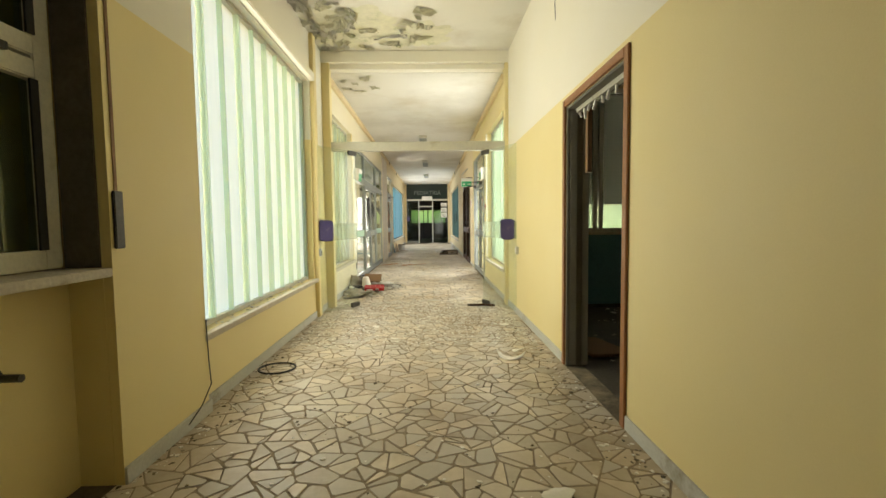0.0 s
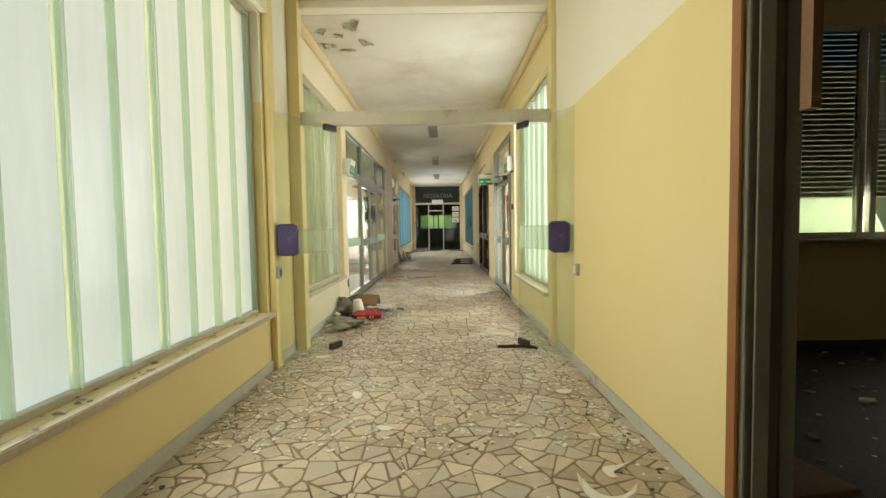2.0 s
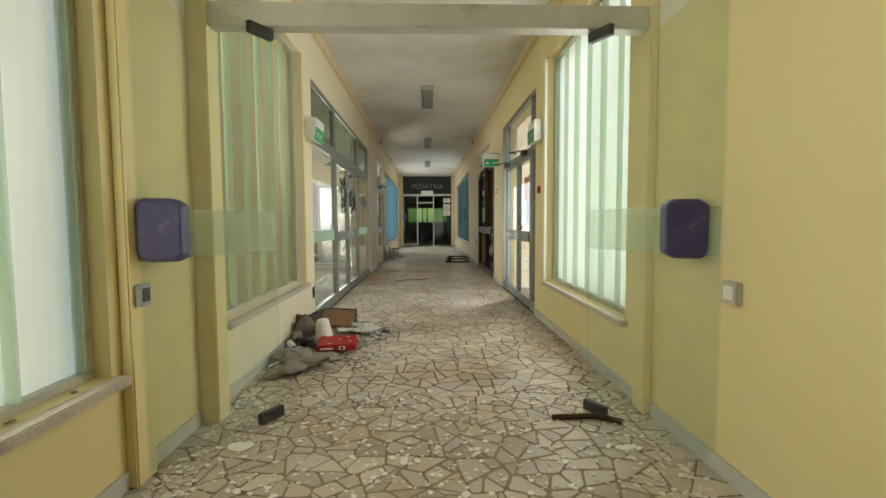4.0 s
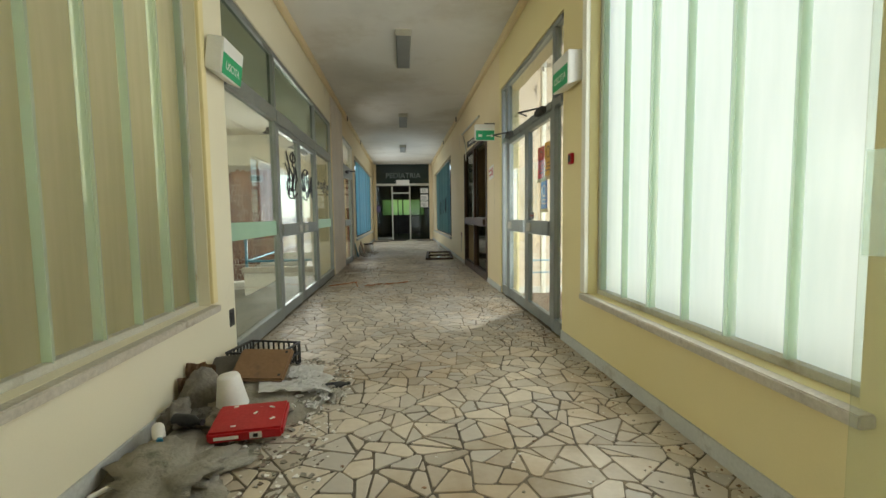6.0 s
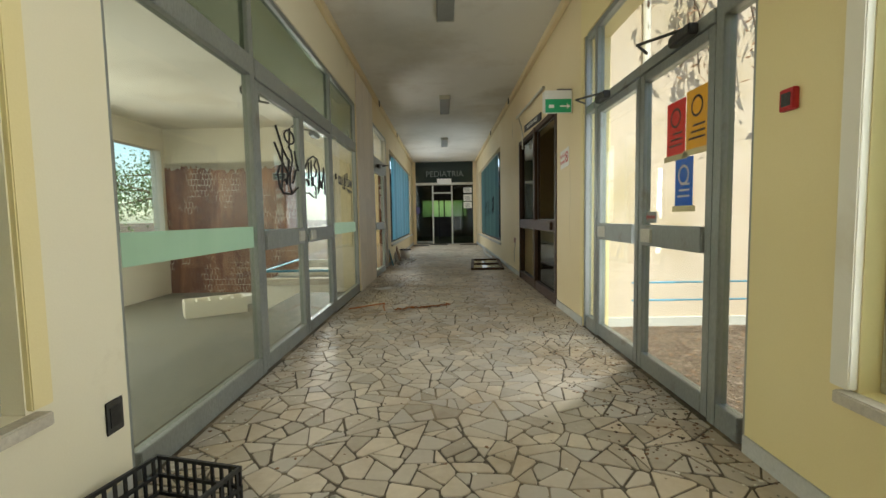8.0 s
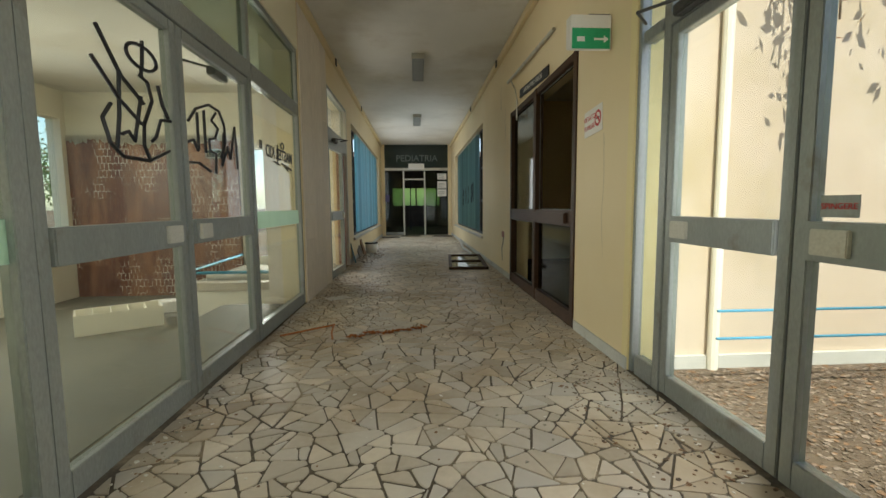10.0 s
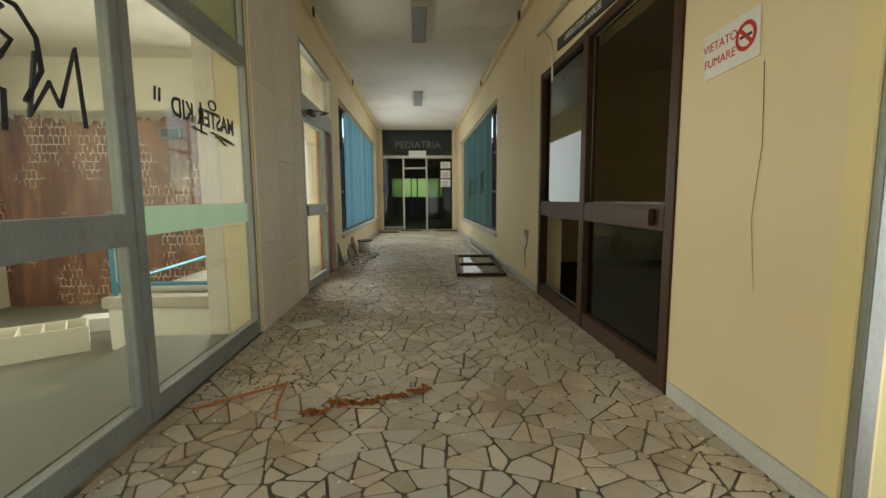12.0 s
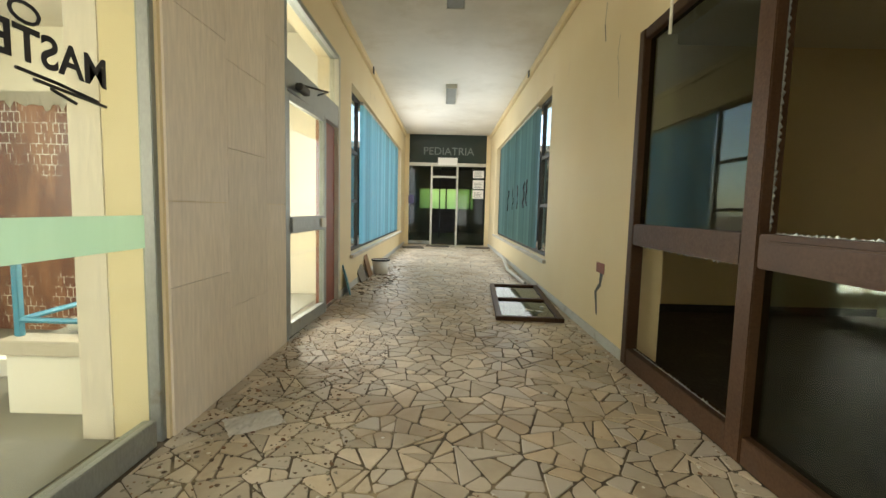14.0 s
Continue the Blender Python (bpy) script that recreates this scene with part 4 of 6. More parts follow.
exit_sign(pose(XL + 0.12, 8.76, 2.05, 8, 0, 90), 0.36, 0.24, 0.11, "white and green exit sign tilted on the wall", "USCITA")
exit_sign(pose(XR - 0.12, 8.93, 2.07, 0, 0, -90), 0.34, 0.25, 0.115, "white and green exit sign beside the exit door", "USCITA")
exit_sign(pose(1.18, 11.93, 2.17, 0, 0, 0), 0.29, 0.24, 0.10, "white and green exit sign jutting from the wall", "")
bk = thing("hanging_bracket", "metal bracket holding the exit sign", "bracket")
part("arm", tube([(1.18, 11.98, 2.42), (XR + 0.01, 11.98, 2.42)], 0.014, 8), DARKMETAL, bk)

# red alarm box, sockets and switches
def wall_box(name, x, y, z, w, h, d, mat, inner, label, cat):
    b = thing(name, label, cat)
    sg = 1 if x < 0 else -1
    bpart("housing", (*sorted((x, x + sg * d)), y - w / 2, y + w / 2, z - h / 2, z + h / 2), mat, b, bevel=0.004)
    bpart("insert", (*sorted((x + sg * d, x + sg * (d + 0.003))), y - w * 0.3, y + w * 0.3, z - h * 0.3, z + h * 0.3), inner, b)
    return b


wall_box("alarm_button", XR, 8.97, 1.54, 0.075, 0.085, 0.025, RED, DARKMETAL, "small red fire alarm button on the wall", "alarm")
wall_box("wall_socket", XL, 8.87, 0.36, 0.09, 0.13, 0.006, DARKMETAL, BLACK, "open broken socket hole in the wall", "socket")
wall_box("light_switch", XR, 5.60, 0.85, 0.10, 0.10, 0.03, ALU_L, WHITEP, "grey light switch on the yellow wall", "switch")
wall_box("light_switch", XL + 0.05, 5.73, 0.85, 0.08, 0.10, 0.025, ALU, DARKMETAL, "old metal light switch on the pilaster", "switch")

# ---- ceiling lamps ----
def ceiling_lamp(y):
    c = thing("ceiling_lamp", "switched off grey fluorescent ceiling lamp", "ceiling lamp", group="corridor ceiling lamps", at=(0.02, y, CEIL2))
    bm = bmesh.new()
    box(bm, -0.10, 0.10, -0.62, 0.62, -0.075, -0.001)
    for v in bm.verts:
        if v.co.z < -0.05:
            v.co.x *= 0.86
    part("diffuser", bm, SHUTTER, c, bevel=0.008)
    for e in (-0.63, 0.62):
        bpart("end_cap", (-0.102, 0.102, e, e + 0.012, -0.078, -0.001), ALU_L, c)


for y in (11.85, 16.45, 20.95):
    ceiling_lamp(y)

# ---- glass portal doors ----
bm_l = thing("portal_beam", "pale metal beam across the glass portal", "beam", "structure")
bpart("beam_body", (XL + 0.11, XR - 0.05, PORTAL - 0.05, PORTAL + 0.05, 2.265, 2.395), ALU_L, bm_l, bevel=0.004)


def glass_door(m, bx, label):
    d = thing("glass_door", label, "door", group="frameless portal doors")
    d.matrix_basis = m
    bpart("pane", (0.0, 0.77, -0.005, 0.005, 0.03, 2.255), GLASS_G, d, bevel=0.0015).visible_shadow = False
    bpart("frosted_band", (0.002, 0.768, 0.006, 0.0072, 1.00, 1.23), BAND_D, d, "frosted band across the glass")
    for za, zb in ((0.012, 0.075), (2.20, 2.262)):
        bpart("pivot_fitting", (-0.01, 0.15, -0.018, 0.018, za, zb), DARKMETAL, d, "dark pivot fitting", 0.004)
    # hexagonal handle block
    bm = bmesh.new()
    w, h, c = 0.095, 0.142, 0.018
    prof = [(-w, -h + c * 1.6), (-w * 0.55, -h), (w * 0.75, -h), (w, -h + c * 1.6), (w, h - c * 1.6), (w * 0.55, h), (-w * 0.75, h), (-w, h - c * 1.6)]
    lo = [bm.verts.new((x, -0.05, z)) for x, z in prof]
    hi = [bm.verts.new((x * 0.9, -0.075, z * 0.92)) for x, z in prof]
    bk = [bm.verts.new((x, 0.05, z)) for x, z in prof]
    n = len(prof)
    bm.faces.new(hi)
    bm.faces.new(bk[::-1])
    for i in range(n):
        j = (i + 1) % n
        bm.faces.new((lo[i], lo[j], hi[j], hi[i]))
        bm.faces.new((bk[i], bk[j], lo[j], lo[i]))
    ob = part("handle_block", bm, PURPLE, d, "dark purple plastic handle block", 0.006)
    ob.matrix_basis = m.inverted() @ bx
    return d


glass_door(pose(-0.89, PORTAL, 0, 0, 0, 238), pose(-1.205, 5.80, 1.135, 0, 0, 14), "open frameless glass door with purple handle block")
glass_door(pose(0.96, PORTAL, 0, 0, 0, -61), pose(1.235, 5.84, 1.125, 0, 0, -14), "open frameless glass door with purple handle block")
pl = thing("fallen_fitting", "rusty brown metal strip lying on the floor", "debris")
part("strip", tube([(0.72, 6.25, 0.015), (0.98, 6.24, 0.02), (1.1, 6.16, 0.02)], 0.018, 6), BRONZE, pl)

# ---- wooden door frame and side room ----
df = thing("door_1", "orange-brown wooden frame of an empty doorway", "door frame", "structure")
for a, b in ((2.36, 2.42), (3.54, 3.60)):
    bpart("architrave", (XR - 0.018, XR - 0.001, a, b, 0, 2.23), WOOD, df, bevel=0.004)
bpart("architrave", (XR - 0.018, XR - 0.001, 2.421, 3.539, 2.17, 2.23), WOOD, df, bevel=0.004)
for a, b in ((2.421, 2.445), (3.515, 3.539)):
    bpart("lining", (XR + 0.0, XR + TR + 0.02, a, b, 0, 2.169), GREYDOOR, df, "dusty grey lining", 0.003)
bpart("lining", (XR + 0.0, XR + TR + 0.02, 2.446, 3.514, 2.145, 2.169), GREYDOOR, df, bevel=0.003)
fd = thing("folding_door", "dusty grey folding door pushed aside", "door")
for k in range(3):
    bm = bmesh.new()
    box(bm, 0, 0.051, -0.008, 0.008, 0.02, 2.13, 0, pose(XR + 0.02 + 0.05 * k, 3.495, 0, 0, 0, 13 if k % 2 else -13))
    part("fold", bm, GREYDOOR, fd, bevel=0.002)
bpart("track", (XR + 0.06, XR + 0.10, 2.45, 3.51, 2.11, 2.144), ALU_L, fd)
rnd = random.Random(11)
for k in range(9):
    y = 2.5 + 0.12 * k
    part("runner", tube([(XR + 0.08, y, 2.11), (XR + 0.08 + rnd.uniform(-0.02, 0.02), y, 2.03 + rnd.uniform(0, 0.04))], 0.012, 5), PAPER, fd)
hp = thing("hanging_strip", "torn dark strip hanging in the doorway", "strip")
bpart("strip_body", (XR + 0.12, XR + 0.155, 3.38, 3.43, 1.62, 2.12), BOARD, hp)

bl = thing("blue_cupboard", "teal blue low cupboard under the window", "cupboard")
bpart("panel_body", (2.2, 3.1, 5.93, 5.975, 0.06, 1.04), TEALWALL, bl, bevel=0.004)
sw = thing("window_7", "white framed windows with half lowered grey shutters", "window", "structure")
bpart("window_sill", (1.85, 5.25, 5.90, 6.1, 1.03, 1.06), SILL, sw, bevel=0.004)
for x in (1.9, 2.48, 2.56, 3.28, 3.40, 4.12, 4.24, 5.14):
    bpart("window_post", (x, x + 0.06, 6.03, 6.09, 1.06, 3.05), WHITEFRAME, sw, bevel=0.004)
for z in (1.06, 2.99):
    bpart("window_rail", (1.96, 5.14, 6.035, 6.085, z, z + 0.06), WHITEFRAME, sw)
for x0, x1 in ((1.96, 2.48), (2.62, 3.28), (3.46, 4.12), (4.30, 5.14)):
    bpart("pane", (x0, x1, 6.055, 6.06, 1.12, 2.99), GLASS_D, sw).visible_shadow = False
sh = thing("roller_shutter", "half lowered grey roller shutter with thin slits", "shutter")
bm = bmesh.new()
box(bm, 0, 3.2, 0, 0.012, 0, 0.046)
slat = part("shutter_slat", bm, SHUTTER, sh, bevel=0.004)
for k in range(32):
    ob = slat if k == 0 else slat.copy()
    if k:
        scene.collection.objects.link(ob)
    ob.location = (1.95, 6.14, 1.46 + 0.05 * k)
fw = thing("frosted_screen", "frosted lower window film", "window film")
bpart("film", (1.96, 5.14, 6.10, 6.104, 1.10, 1.45), MILK, fw)
bd = thing("fallen_board", "pale board lying inside the doorway", "board")
bm = bmesh.new()
box(bm, -0.22, 0.22, -0.30, 0.30, 0.0, 0.03, 0, pose(XR + 0.42, 4.0, 0.005, 0, 4, 15))
part("board_body", bm, BOARD, bd, bevel=0.004)

# ---- niche with window ----
bm = bmesh.new()
box(bm, -1.80, -1.49, -0.4, 1.93, 0, 1.0)
box(bm, -1.80, -1.49, -0.4, 1.93, 2.95, CEIL1)
box(bm, -1.92, -1.59, -0.62, -0.4, 0, CEIL1)
box(bm, -1.92, -1.59, 1.93, 2.1, 0, CEIL1)
structure("wall_niche", bm, YELLOW, "yellow wall of the deep window niche", "wall")
# Thin dark panel in place of shade on the reveal turned from the light.
slab("niche_shade_panel", (-1.488, XL - 0.002, 1.916, 1.9285, 1.046, CEIL1 - 0.5), DARKBOARD_SHADE, "thin dark panel painting in shade on the niche side", "lining")
w0 = thing("window_8", "white framed window in a dark niche", "window", "structure")
bpart("window_sill", (-1.60, XL + 0.06, -0.39, 1.914, 1.005, 1.045), SILL, w0, bevel=0.006)
for y in (-0.39, 0.62, 1.82):
    bpart("window_post", (-1.56, -1.489, y, min(y + 0.1, 1.914), 1.05, 2.94), WHITEFRAME, w0, bevel=0.006)
for a, b in ((-0.289, 0.619), (0.721, 1.819)):
    for z in (1.05, 1.86, 1.96, 2.86):
        bpart("window_rail", (-1.56, -1.48, a, b, z, z + 0.085), WHITEFRAME, w0, bevel=0.006)
    for z0, z1 in ((1.136, 1.859), (2.046, 2.859)):
        bpart("glazing_bead", (-1.479, -1.469, b - 0.04, b - 0.001, z0, z1), BLACK, w0)
        bpart("pane", (-1.525, -1.52, a, b, z0, z1), GLASS_D, w0)
    bpart("latch", (-1.479, -1.45, b - 0.33, b - 0.15, 1.93, 1.96), DARKMETAL, w0)
bpart("inner_shade", (-1.78, -1.76, -0.39, 1.92, 1.0, 2.95), TAN, w0, "tan panel behind the glass")
st = thing("shutter_strap", "dark strap winder for the shutter on the pier", "strap winder")
bpart("strap", (XL + 0.046, XL + 0.05, 1.965, 1.985, 1.3, 3.3), BOARD, st)
bpart("winder", (XL + 0.046, XL + 0.062, 1.945, 2.005, 1.13, 1.40), DARKMETAL, st, bevel=0.004)
for z, y in ((0.66, 1.55), (0.10, 1.62)):
    p = thing("pipe_stub", "rusty capped pipe stub in the niche wall", "pipe")
    part("pipe", tube([(-1.49, y, z), (-1.38, y, z)], 0.016, 10), DARKMETAL, p)
    part("flange", tube([(-1.489, y, z), (-1.482, y, z)], 0.035, 12), DARKMETAL, p)

# ---- travertine slabs ----
cl = thing("stone_cladding", "tall pale travertine slabs with thin joints", "cladding", "structure")
slabs = [(13.95, 14.52, [0, 0.72, 1.13, 2.05, 3.33]), (14.523, 15.08, [0, 0.5, 1.45, 1.95, 3.33]), (15.083, 15.455, [0, 1.13, 2.3, 3.33])]
for a, b, zs in slabs:
    for z0, z1 in zip(zs, zs[1:]):
        bpart("stone_slab", (XL + 0.001, XL + 0.014, a, b, z0 + 0.0015, z1 - 0.0015), TRAV, cl, bevel=0.0012)

# ---- end portal of the ward ----
ep = thing("end_portal", "dark glass partition with doors and ward name", "glazed screen", "structure")
for x0, x1 in ((XL, XL + 0.13), (XR - 0.13, XR)):
    bpart("jamb", (x0, x1, END - 0.06, END + 0.10, 0, CEIL2 - 0.004), TAN, ep, bevel=0.005)
bpart("upper_panel", (XL + 0.131, XR - 0.131, END, END + 0.03, 2.56, CEIL2 - 0.004), DARKGLASS, ep)
bpart("lintel", (XL + 0.131, XR - 0.131, END - 0.04, END + 0.06, 2.46, 2.559), ALU_L, ep, bevel=0.004)
text_part("PEDIATRIA", 0.33, LETTER, ep, Matrix.Translation((0.02, END - 0.012, 2.91)) @ pose(0, 0, 0, 90, 0, 0), depth=0.008, label="grey raised capital letters")
bpart("notice_board", (-0.30, 0.30, END - 0.06, END - 0.045, 2.50, 2.72), WHITEP, ep, "small white notice")
for x in (-0.52, 0.28):
    bpart("door_post", (x, x + 0.06, END - 0.02, END + 0.03, 0, 2.459), ALU_L, ep, bevel=0.003)
bpart("door_rail", (-0.459, 0.279, END - 0.015, END + 0.025, 2.10, 2.16), ALU_L, ep)
bpart("door_rail", (XL + 0.131, -0.521, END - 0.015, END + 0.025, 0.02, 0.12), ALU, ep)
bpart("pane", (XL + 0.131, -0.521, END, END + 0.006, 0.121, 2.459), GLASS_D, ep).visible_shadow = False
bpart("pane", (0.341, XR - 0.131, END, END + 0.006, 0.02, 2.459), GLASS_D, ep).visible_shadow = False
for k, (z0, z1) in enumerate(((2.12, 2.34), (1.78, 2.05), (1.48, 1.74))):
    nb = bpart("notice_sheet", (0.80, 1.14, END - 0.010, END - 0.002, z0, z1), WHITEP, ep, "white printed notice")
    for j in range(4):
        bpart("print_line", (0.84, 1.08 - 0.03 * (j % 2), END - 0.012, END - 0.0102, z0 + 0.04 + 0.045 * j, z0 + 0.052 + 0.045 * j), INK, nb)
bpart("handle_block", (XL + 0.131, XL + 0.30, END - 0.16, END - 0.07, 1.28, 1.55), PURPLE, ep, "dark purple handle block", 0.02)
wd = thing("window_9", "green glowing window at the end of the ward", "window", "structure")
for x in (-1.35, -0.04, 1.29):
    bpart("window_post", (x, x + 0.06, 33.36, 33.42, 1.15, 2.1), DARKMETAL, wd)
bpart("pane", (-1.29, 1.29, 33.38, 33.386, 1.15, 2.1), GREENGLOW, wd)
for x in (-1.15, -0.3, 0.9):
    nd = thing("ward_partition", "thin dark frame inside the ward", "partition")
    bpart("post", (x, x + 0.05, 29.5, 29.55, 0, 2.9), DARKMETAL, nd)

# ---- fallen window frame, bucket, boards at the far end ----
ff = thing("fallen_window", "brown window frame with dusty glass lying on the floor", "window frame", at=(0.92, 17.35, 0.004))
ff.rotation_euler = (0, 0, radians(-4))
fl, fw2 = 1.02, 0.345
for x0, x1 in ((-fw2, -fw2 + 0.06), (fw2 - 0.06, fw2)):
    bpart("stile", (x0, x1, -fl, fl, 0, 0.045), BRONZE, ff, bevel=0.004)
for y in (-fl, -0.05, fl - 0.06):
    bpart("rail", (-fw2 + 0.061, fw2 - 0.061, y, y + 0.06, 0, 0.045), BRONZE, ff, bevel=0.004)
for a, b in ((-fl + 0.061, -0.051), (0.011, fl - 0.061)):
    bpart("pane", (-fw2 + 0.061, fw2 - 0.061, a, b, 0.018, 0.023), GLASS_D, ff)
for k, (x, y) in enumerate(((0.92, 16.75), (1.02, 16.7), (1.1, 16.95), (1.22, 16.2), (1.2, 18.8))):
    f = thing("paper_scrap", "white paper scrap on the fallen window", "paper")
    bm = bmesh.new()
    box(bm, -0.05, 0.05, -0.02, 0.02, 0, 0.004, 0, pose(x, y, 0.03 if k < 3 else 0.004, 5, 10, 40 * k))
    part("scrap", bm, PAPER, f)
bu = thing("bucket", "dirty white bucket with dark rim", "bucket", at=(-1.12, 19.4, 0.0))
part("bucket_body", lathe([(0.115, 0.0), (0.15, 0.24), (0.143, 0.24), (0.11, 0.012), (0.001, 0.010)]), WHITEP, bu, smooth=True)
part("rim", lathe([(0.150, 0.225), (0.158, 0.228), (0.158, 0.25), (0.146, 0.25), (0.146, 0.225)]), BLACK, bu)
for nm, m, dims, mat, lab in (
        ("blue_board", pose(-1.26, 17.62, 0.0, 0, -14, 12), (-0.01, 0.01, -0.13, 0.13, 0.0, 0.40), TEALWALL, "blue board leaning against the wall"),
        ("brown_board", pose(-1.24, 19.1, 0.0, 0, -16, 0), (-0.01, 0.01, -0.16, 0.16, 0.0, 0.42), BOARD, "brown board leaning under the window"),
        ("grey_board", pose(-1.25, 18.6, 0.0, 0, -22, -8), (-0.01, 0.01, -0.16, 0.14, 0.0, 0.26), GREYCLOTH, "grey board leaning under the window"),
        ("door_mat", pose(-0.95, 24.6, 0.0, 0, 0, 8), (-0.3, 0.3, -0.25, 0.25, 0.0, 0.025), DARKBOARD_SHADE, "dark mat lying near the ward doors"),
        ("door_mat", pose(-0.25, 25.3, 0.0, 0, 0, -4), (-0.35, 0.35, -0.2, 0.2, 0.0, 0.02), DARKBOARD_SHADE, "dark mat lying before the ward doors"),
        ("door_mat", pose(0.95, 25.0, 0.0, 0, 0, -12), (-0.35, 0.35, -0.15, 0.15, 0.0, 0.02), DARKBOARD_SHADE, "dark strip lying near the ward doors")):
    b = thing(nm, lab, "board" if "board" in nm else "mat")
    bm = bmesh.new()
    box(bm, *dims, 0, m)
    part("board_body", bm, mat, b, bevel=0.003)
lp = thing("loose_skirting", "white skirting board fallen from the wall", "board")
part("body", tube([(1.2, 18.6, 0.03), (1.14, 20.0, 0.04), (1.24, 21.6, 0.12)], 0.03, 5), SKIRT, lp)


# broken holes and cracks in the faded wall
def crack(x, pts, w, name="wall_crack", lab="dark crack in the painted wall"):
    c = thing(name, lab, "crack")
    s_ = 1 if x < 0 else -1
    bm = bmesh.new()
    r = random.Random(len(pts) + int(pts[0][0] * 10))
    for (y0, z0), (y1, z1) in zip(pts, pts[1:]):
        a = w * r.uniform(0.4, 1)
        vs = [bm.verts.new(v) for v in ((x + s_ * 0.0015, y0 - a, z0), (x + s_ * 0.0015, y0 + a, z0), (x + s_ * 0.0015, y1 + a * 0.6, z1), (x + s_ * 0.0015, y1 - a * 0.6, z1))]
        bm.faces.new(vs)
    part("crack_line", bm, DARKMETAL, c)


crack(XR, [(15.95, 2.95), (15.98, 2.78), (15.94, 2.62)], 0.012)
crack(XR, [(15.6, 2.55), (15.64, 2.4), (15.6, 2.3), (15.57, 2.05)], 0.006)
crack(XR, [(12.02, 1.62), (12.0, 1.3), (12.03, 1.0), (11.99, 0.7)], 0.0025)
crack(XR, [(15.72, 0.62), (15.75, 0.5), (15.85, 0.42), (15.80, 0.22)], 0.06, "wall_hole", "broken dark hole in the plaster above the floor")
crack(XR, [(3.86, 3.32), (3.9, 3.18), (3.88, 3.02)], 0.03)
br_ = thing("exposed_brick", "exposed red brick edge of a wall hole", "brick")
bpart("brick_edge", (XR - 0.003, XR - 0.001, 15.66, 15.86, 0.60, 0.69), REDBROWN, br_)
for y in (16.0, 19.3):
    for x, sg_ in ((XL, 1), (XR, -1)):
        hk = thing("wall_anchor", "small dark hole near the ceiling edge", "anchor")
        bpart("hole", (*sorted((x + sg_ * 0.06, x + sg_ * 0.075)), y, y + 0.09, CEIL2 - 0.13, CEIL2 - 0.03), BLACK, hk)


# ---- heap of rubbish beside the shaded window ----
def blob(name, c, r, seed, mat, parent, flat=1.0, lump=0.35, sub=3, label=""):
    bm = bmesh.new()
    bmesh.ops.create_icosphere(bm, subdivisions=sub, radius=1)
    for v in bm.verts:
        k = 1 + lump * noise.noise(v.co * 1.7 + Vector((seed, 0, 0))) + 0.5 * lump * noise.noise(v.co * 5 + Vector((0, seed, 0)))
        v.co = Vector((v.co.x * r[0] * k, v.co.y * r[1] * k, max(-0.02 / max(r[2], 0.02), v.co.z * k) * r[2] * flat)) + Vector(c)
    return part(name, bm, mat, parent, label, smooth=True)


def sheet(m, w, h, seed, amp, mat, parent, name="sheet", n=14):
    bm = bmesh.new()
    g = [[bm.verts.new(m @ Vector(((i / n - 0.5) * w * (1 + 0.12 * noise.noise(Vector((j * 0.4, seed, 0)))), (j / n - 0.5) * h * (1 + 0.12 * noise.noise(Vector((i * 0.4, 0, seed)))), abs(amp * (noise.noise(Vector((i * 0.35, j * 0.35, seed))) + 0.5 * noise.noise(Vector((i * 0.9, j * 0.9, seed)))))))) for j in range(n + 1)] for i in range(n + 1)]
    for i in range(n):
        for j in range(n):
            bm.faces.new((g[i][j], g[i + 1][j], g[i + 1][j + 1], g[i][j + 1]))
    bmesh.ops.solidify(bm, geom=list(bm.faces), thickness=0.002)
    return part(name, bm, mat, parent)


rb = thing("red_case", "flat red plastic case lying on rubbish", "case", at=(-0.83, 7.735, 0.045))
rb.rotation_euler = (radians(5), 0, radians(7))
bpart("case_body", (-0.172, 0.172, -0.135, 0.135, 0, 0.055), RED, rb, bevel=0.01)
bpart("label", (0.02, 0.075, -0.1375, -0.1355, 0.012, 0.044), WHITEP, rb, "white label with dark mark")
bpart("label_mark", (0.036, 0.058, -0.1385, -0.1377, 0.018, 0.037), INK, rb)
bpart("label", (-0.14, -0.03, -0.1375, -0.1355, 0.018, 0.034), PAPER, rb)
sc = thing("white_pot", "white plastic pot standing upside down", "pot", at=(-1.0, 7.96, 0.045))
sc.rotation_euler = (radians(3), radians(-4), 0)
part("pot_body", lathe([(0.082, 0.0), (0.085, 0.02), (0.058, 0.185), (0.050, 0.197), (0.001, 0.2)], 32), WHITEP, sc, smooth=True)
bb = thing("brown_board", "brown fibreboard panel with rounded corners on the heap", "board")
mbb = pose(-0.94, 8.30, 0.175, 27, 2, -3)
bm = bmesh.new()
box(bm, -0.165, 0.165, -0.135, 0.135, -0.014, 0.014, 0, mbb)
part("board_body", bm, BOARD, bb, bevel=0.011)
for x, y in ((-0.12, -0.10), (0.13, -0.095), (0.125, 0.10)):
    bm = bmesh.new()
    box(bm, x - 0.008, x + 0.008, y - 0.008, y + 0.008, 0.0135, 0.0155, 0, mbb)
    part("screw_hole", bm, BLACK, bb)
db = thing("dark_board", "dark grey board with rounded corners leaning on the heap", "board")
mdb = pose(-1.13, 8.36, 0.12, 27, -4, 2)
bm = bmesh.new()
box(bm, -0.165, 0.165, -0.15, 0.15, -0.012, 0.012, 0, mdb)
part("board_body", bm, DARKBOARD_SHADE, db, bevel=0.010)
cr = thing("plastic_crate", "black slotted plastic crate tipped behind the heap", "crate")
mcr = pose(-1.06, 8.73, 0.004, 0, 0, -14)
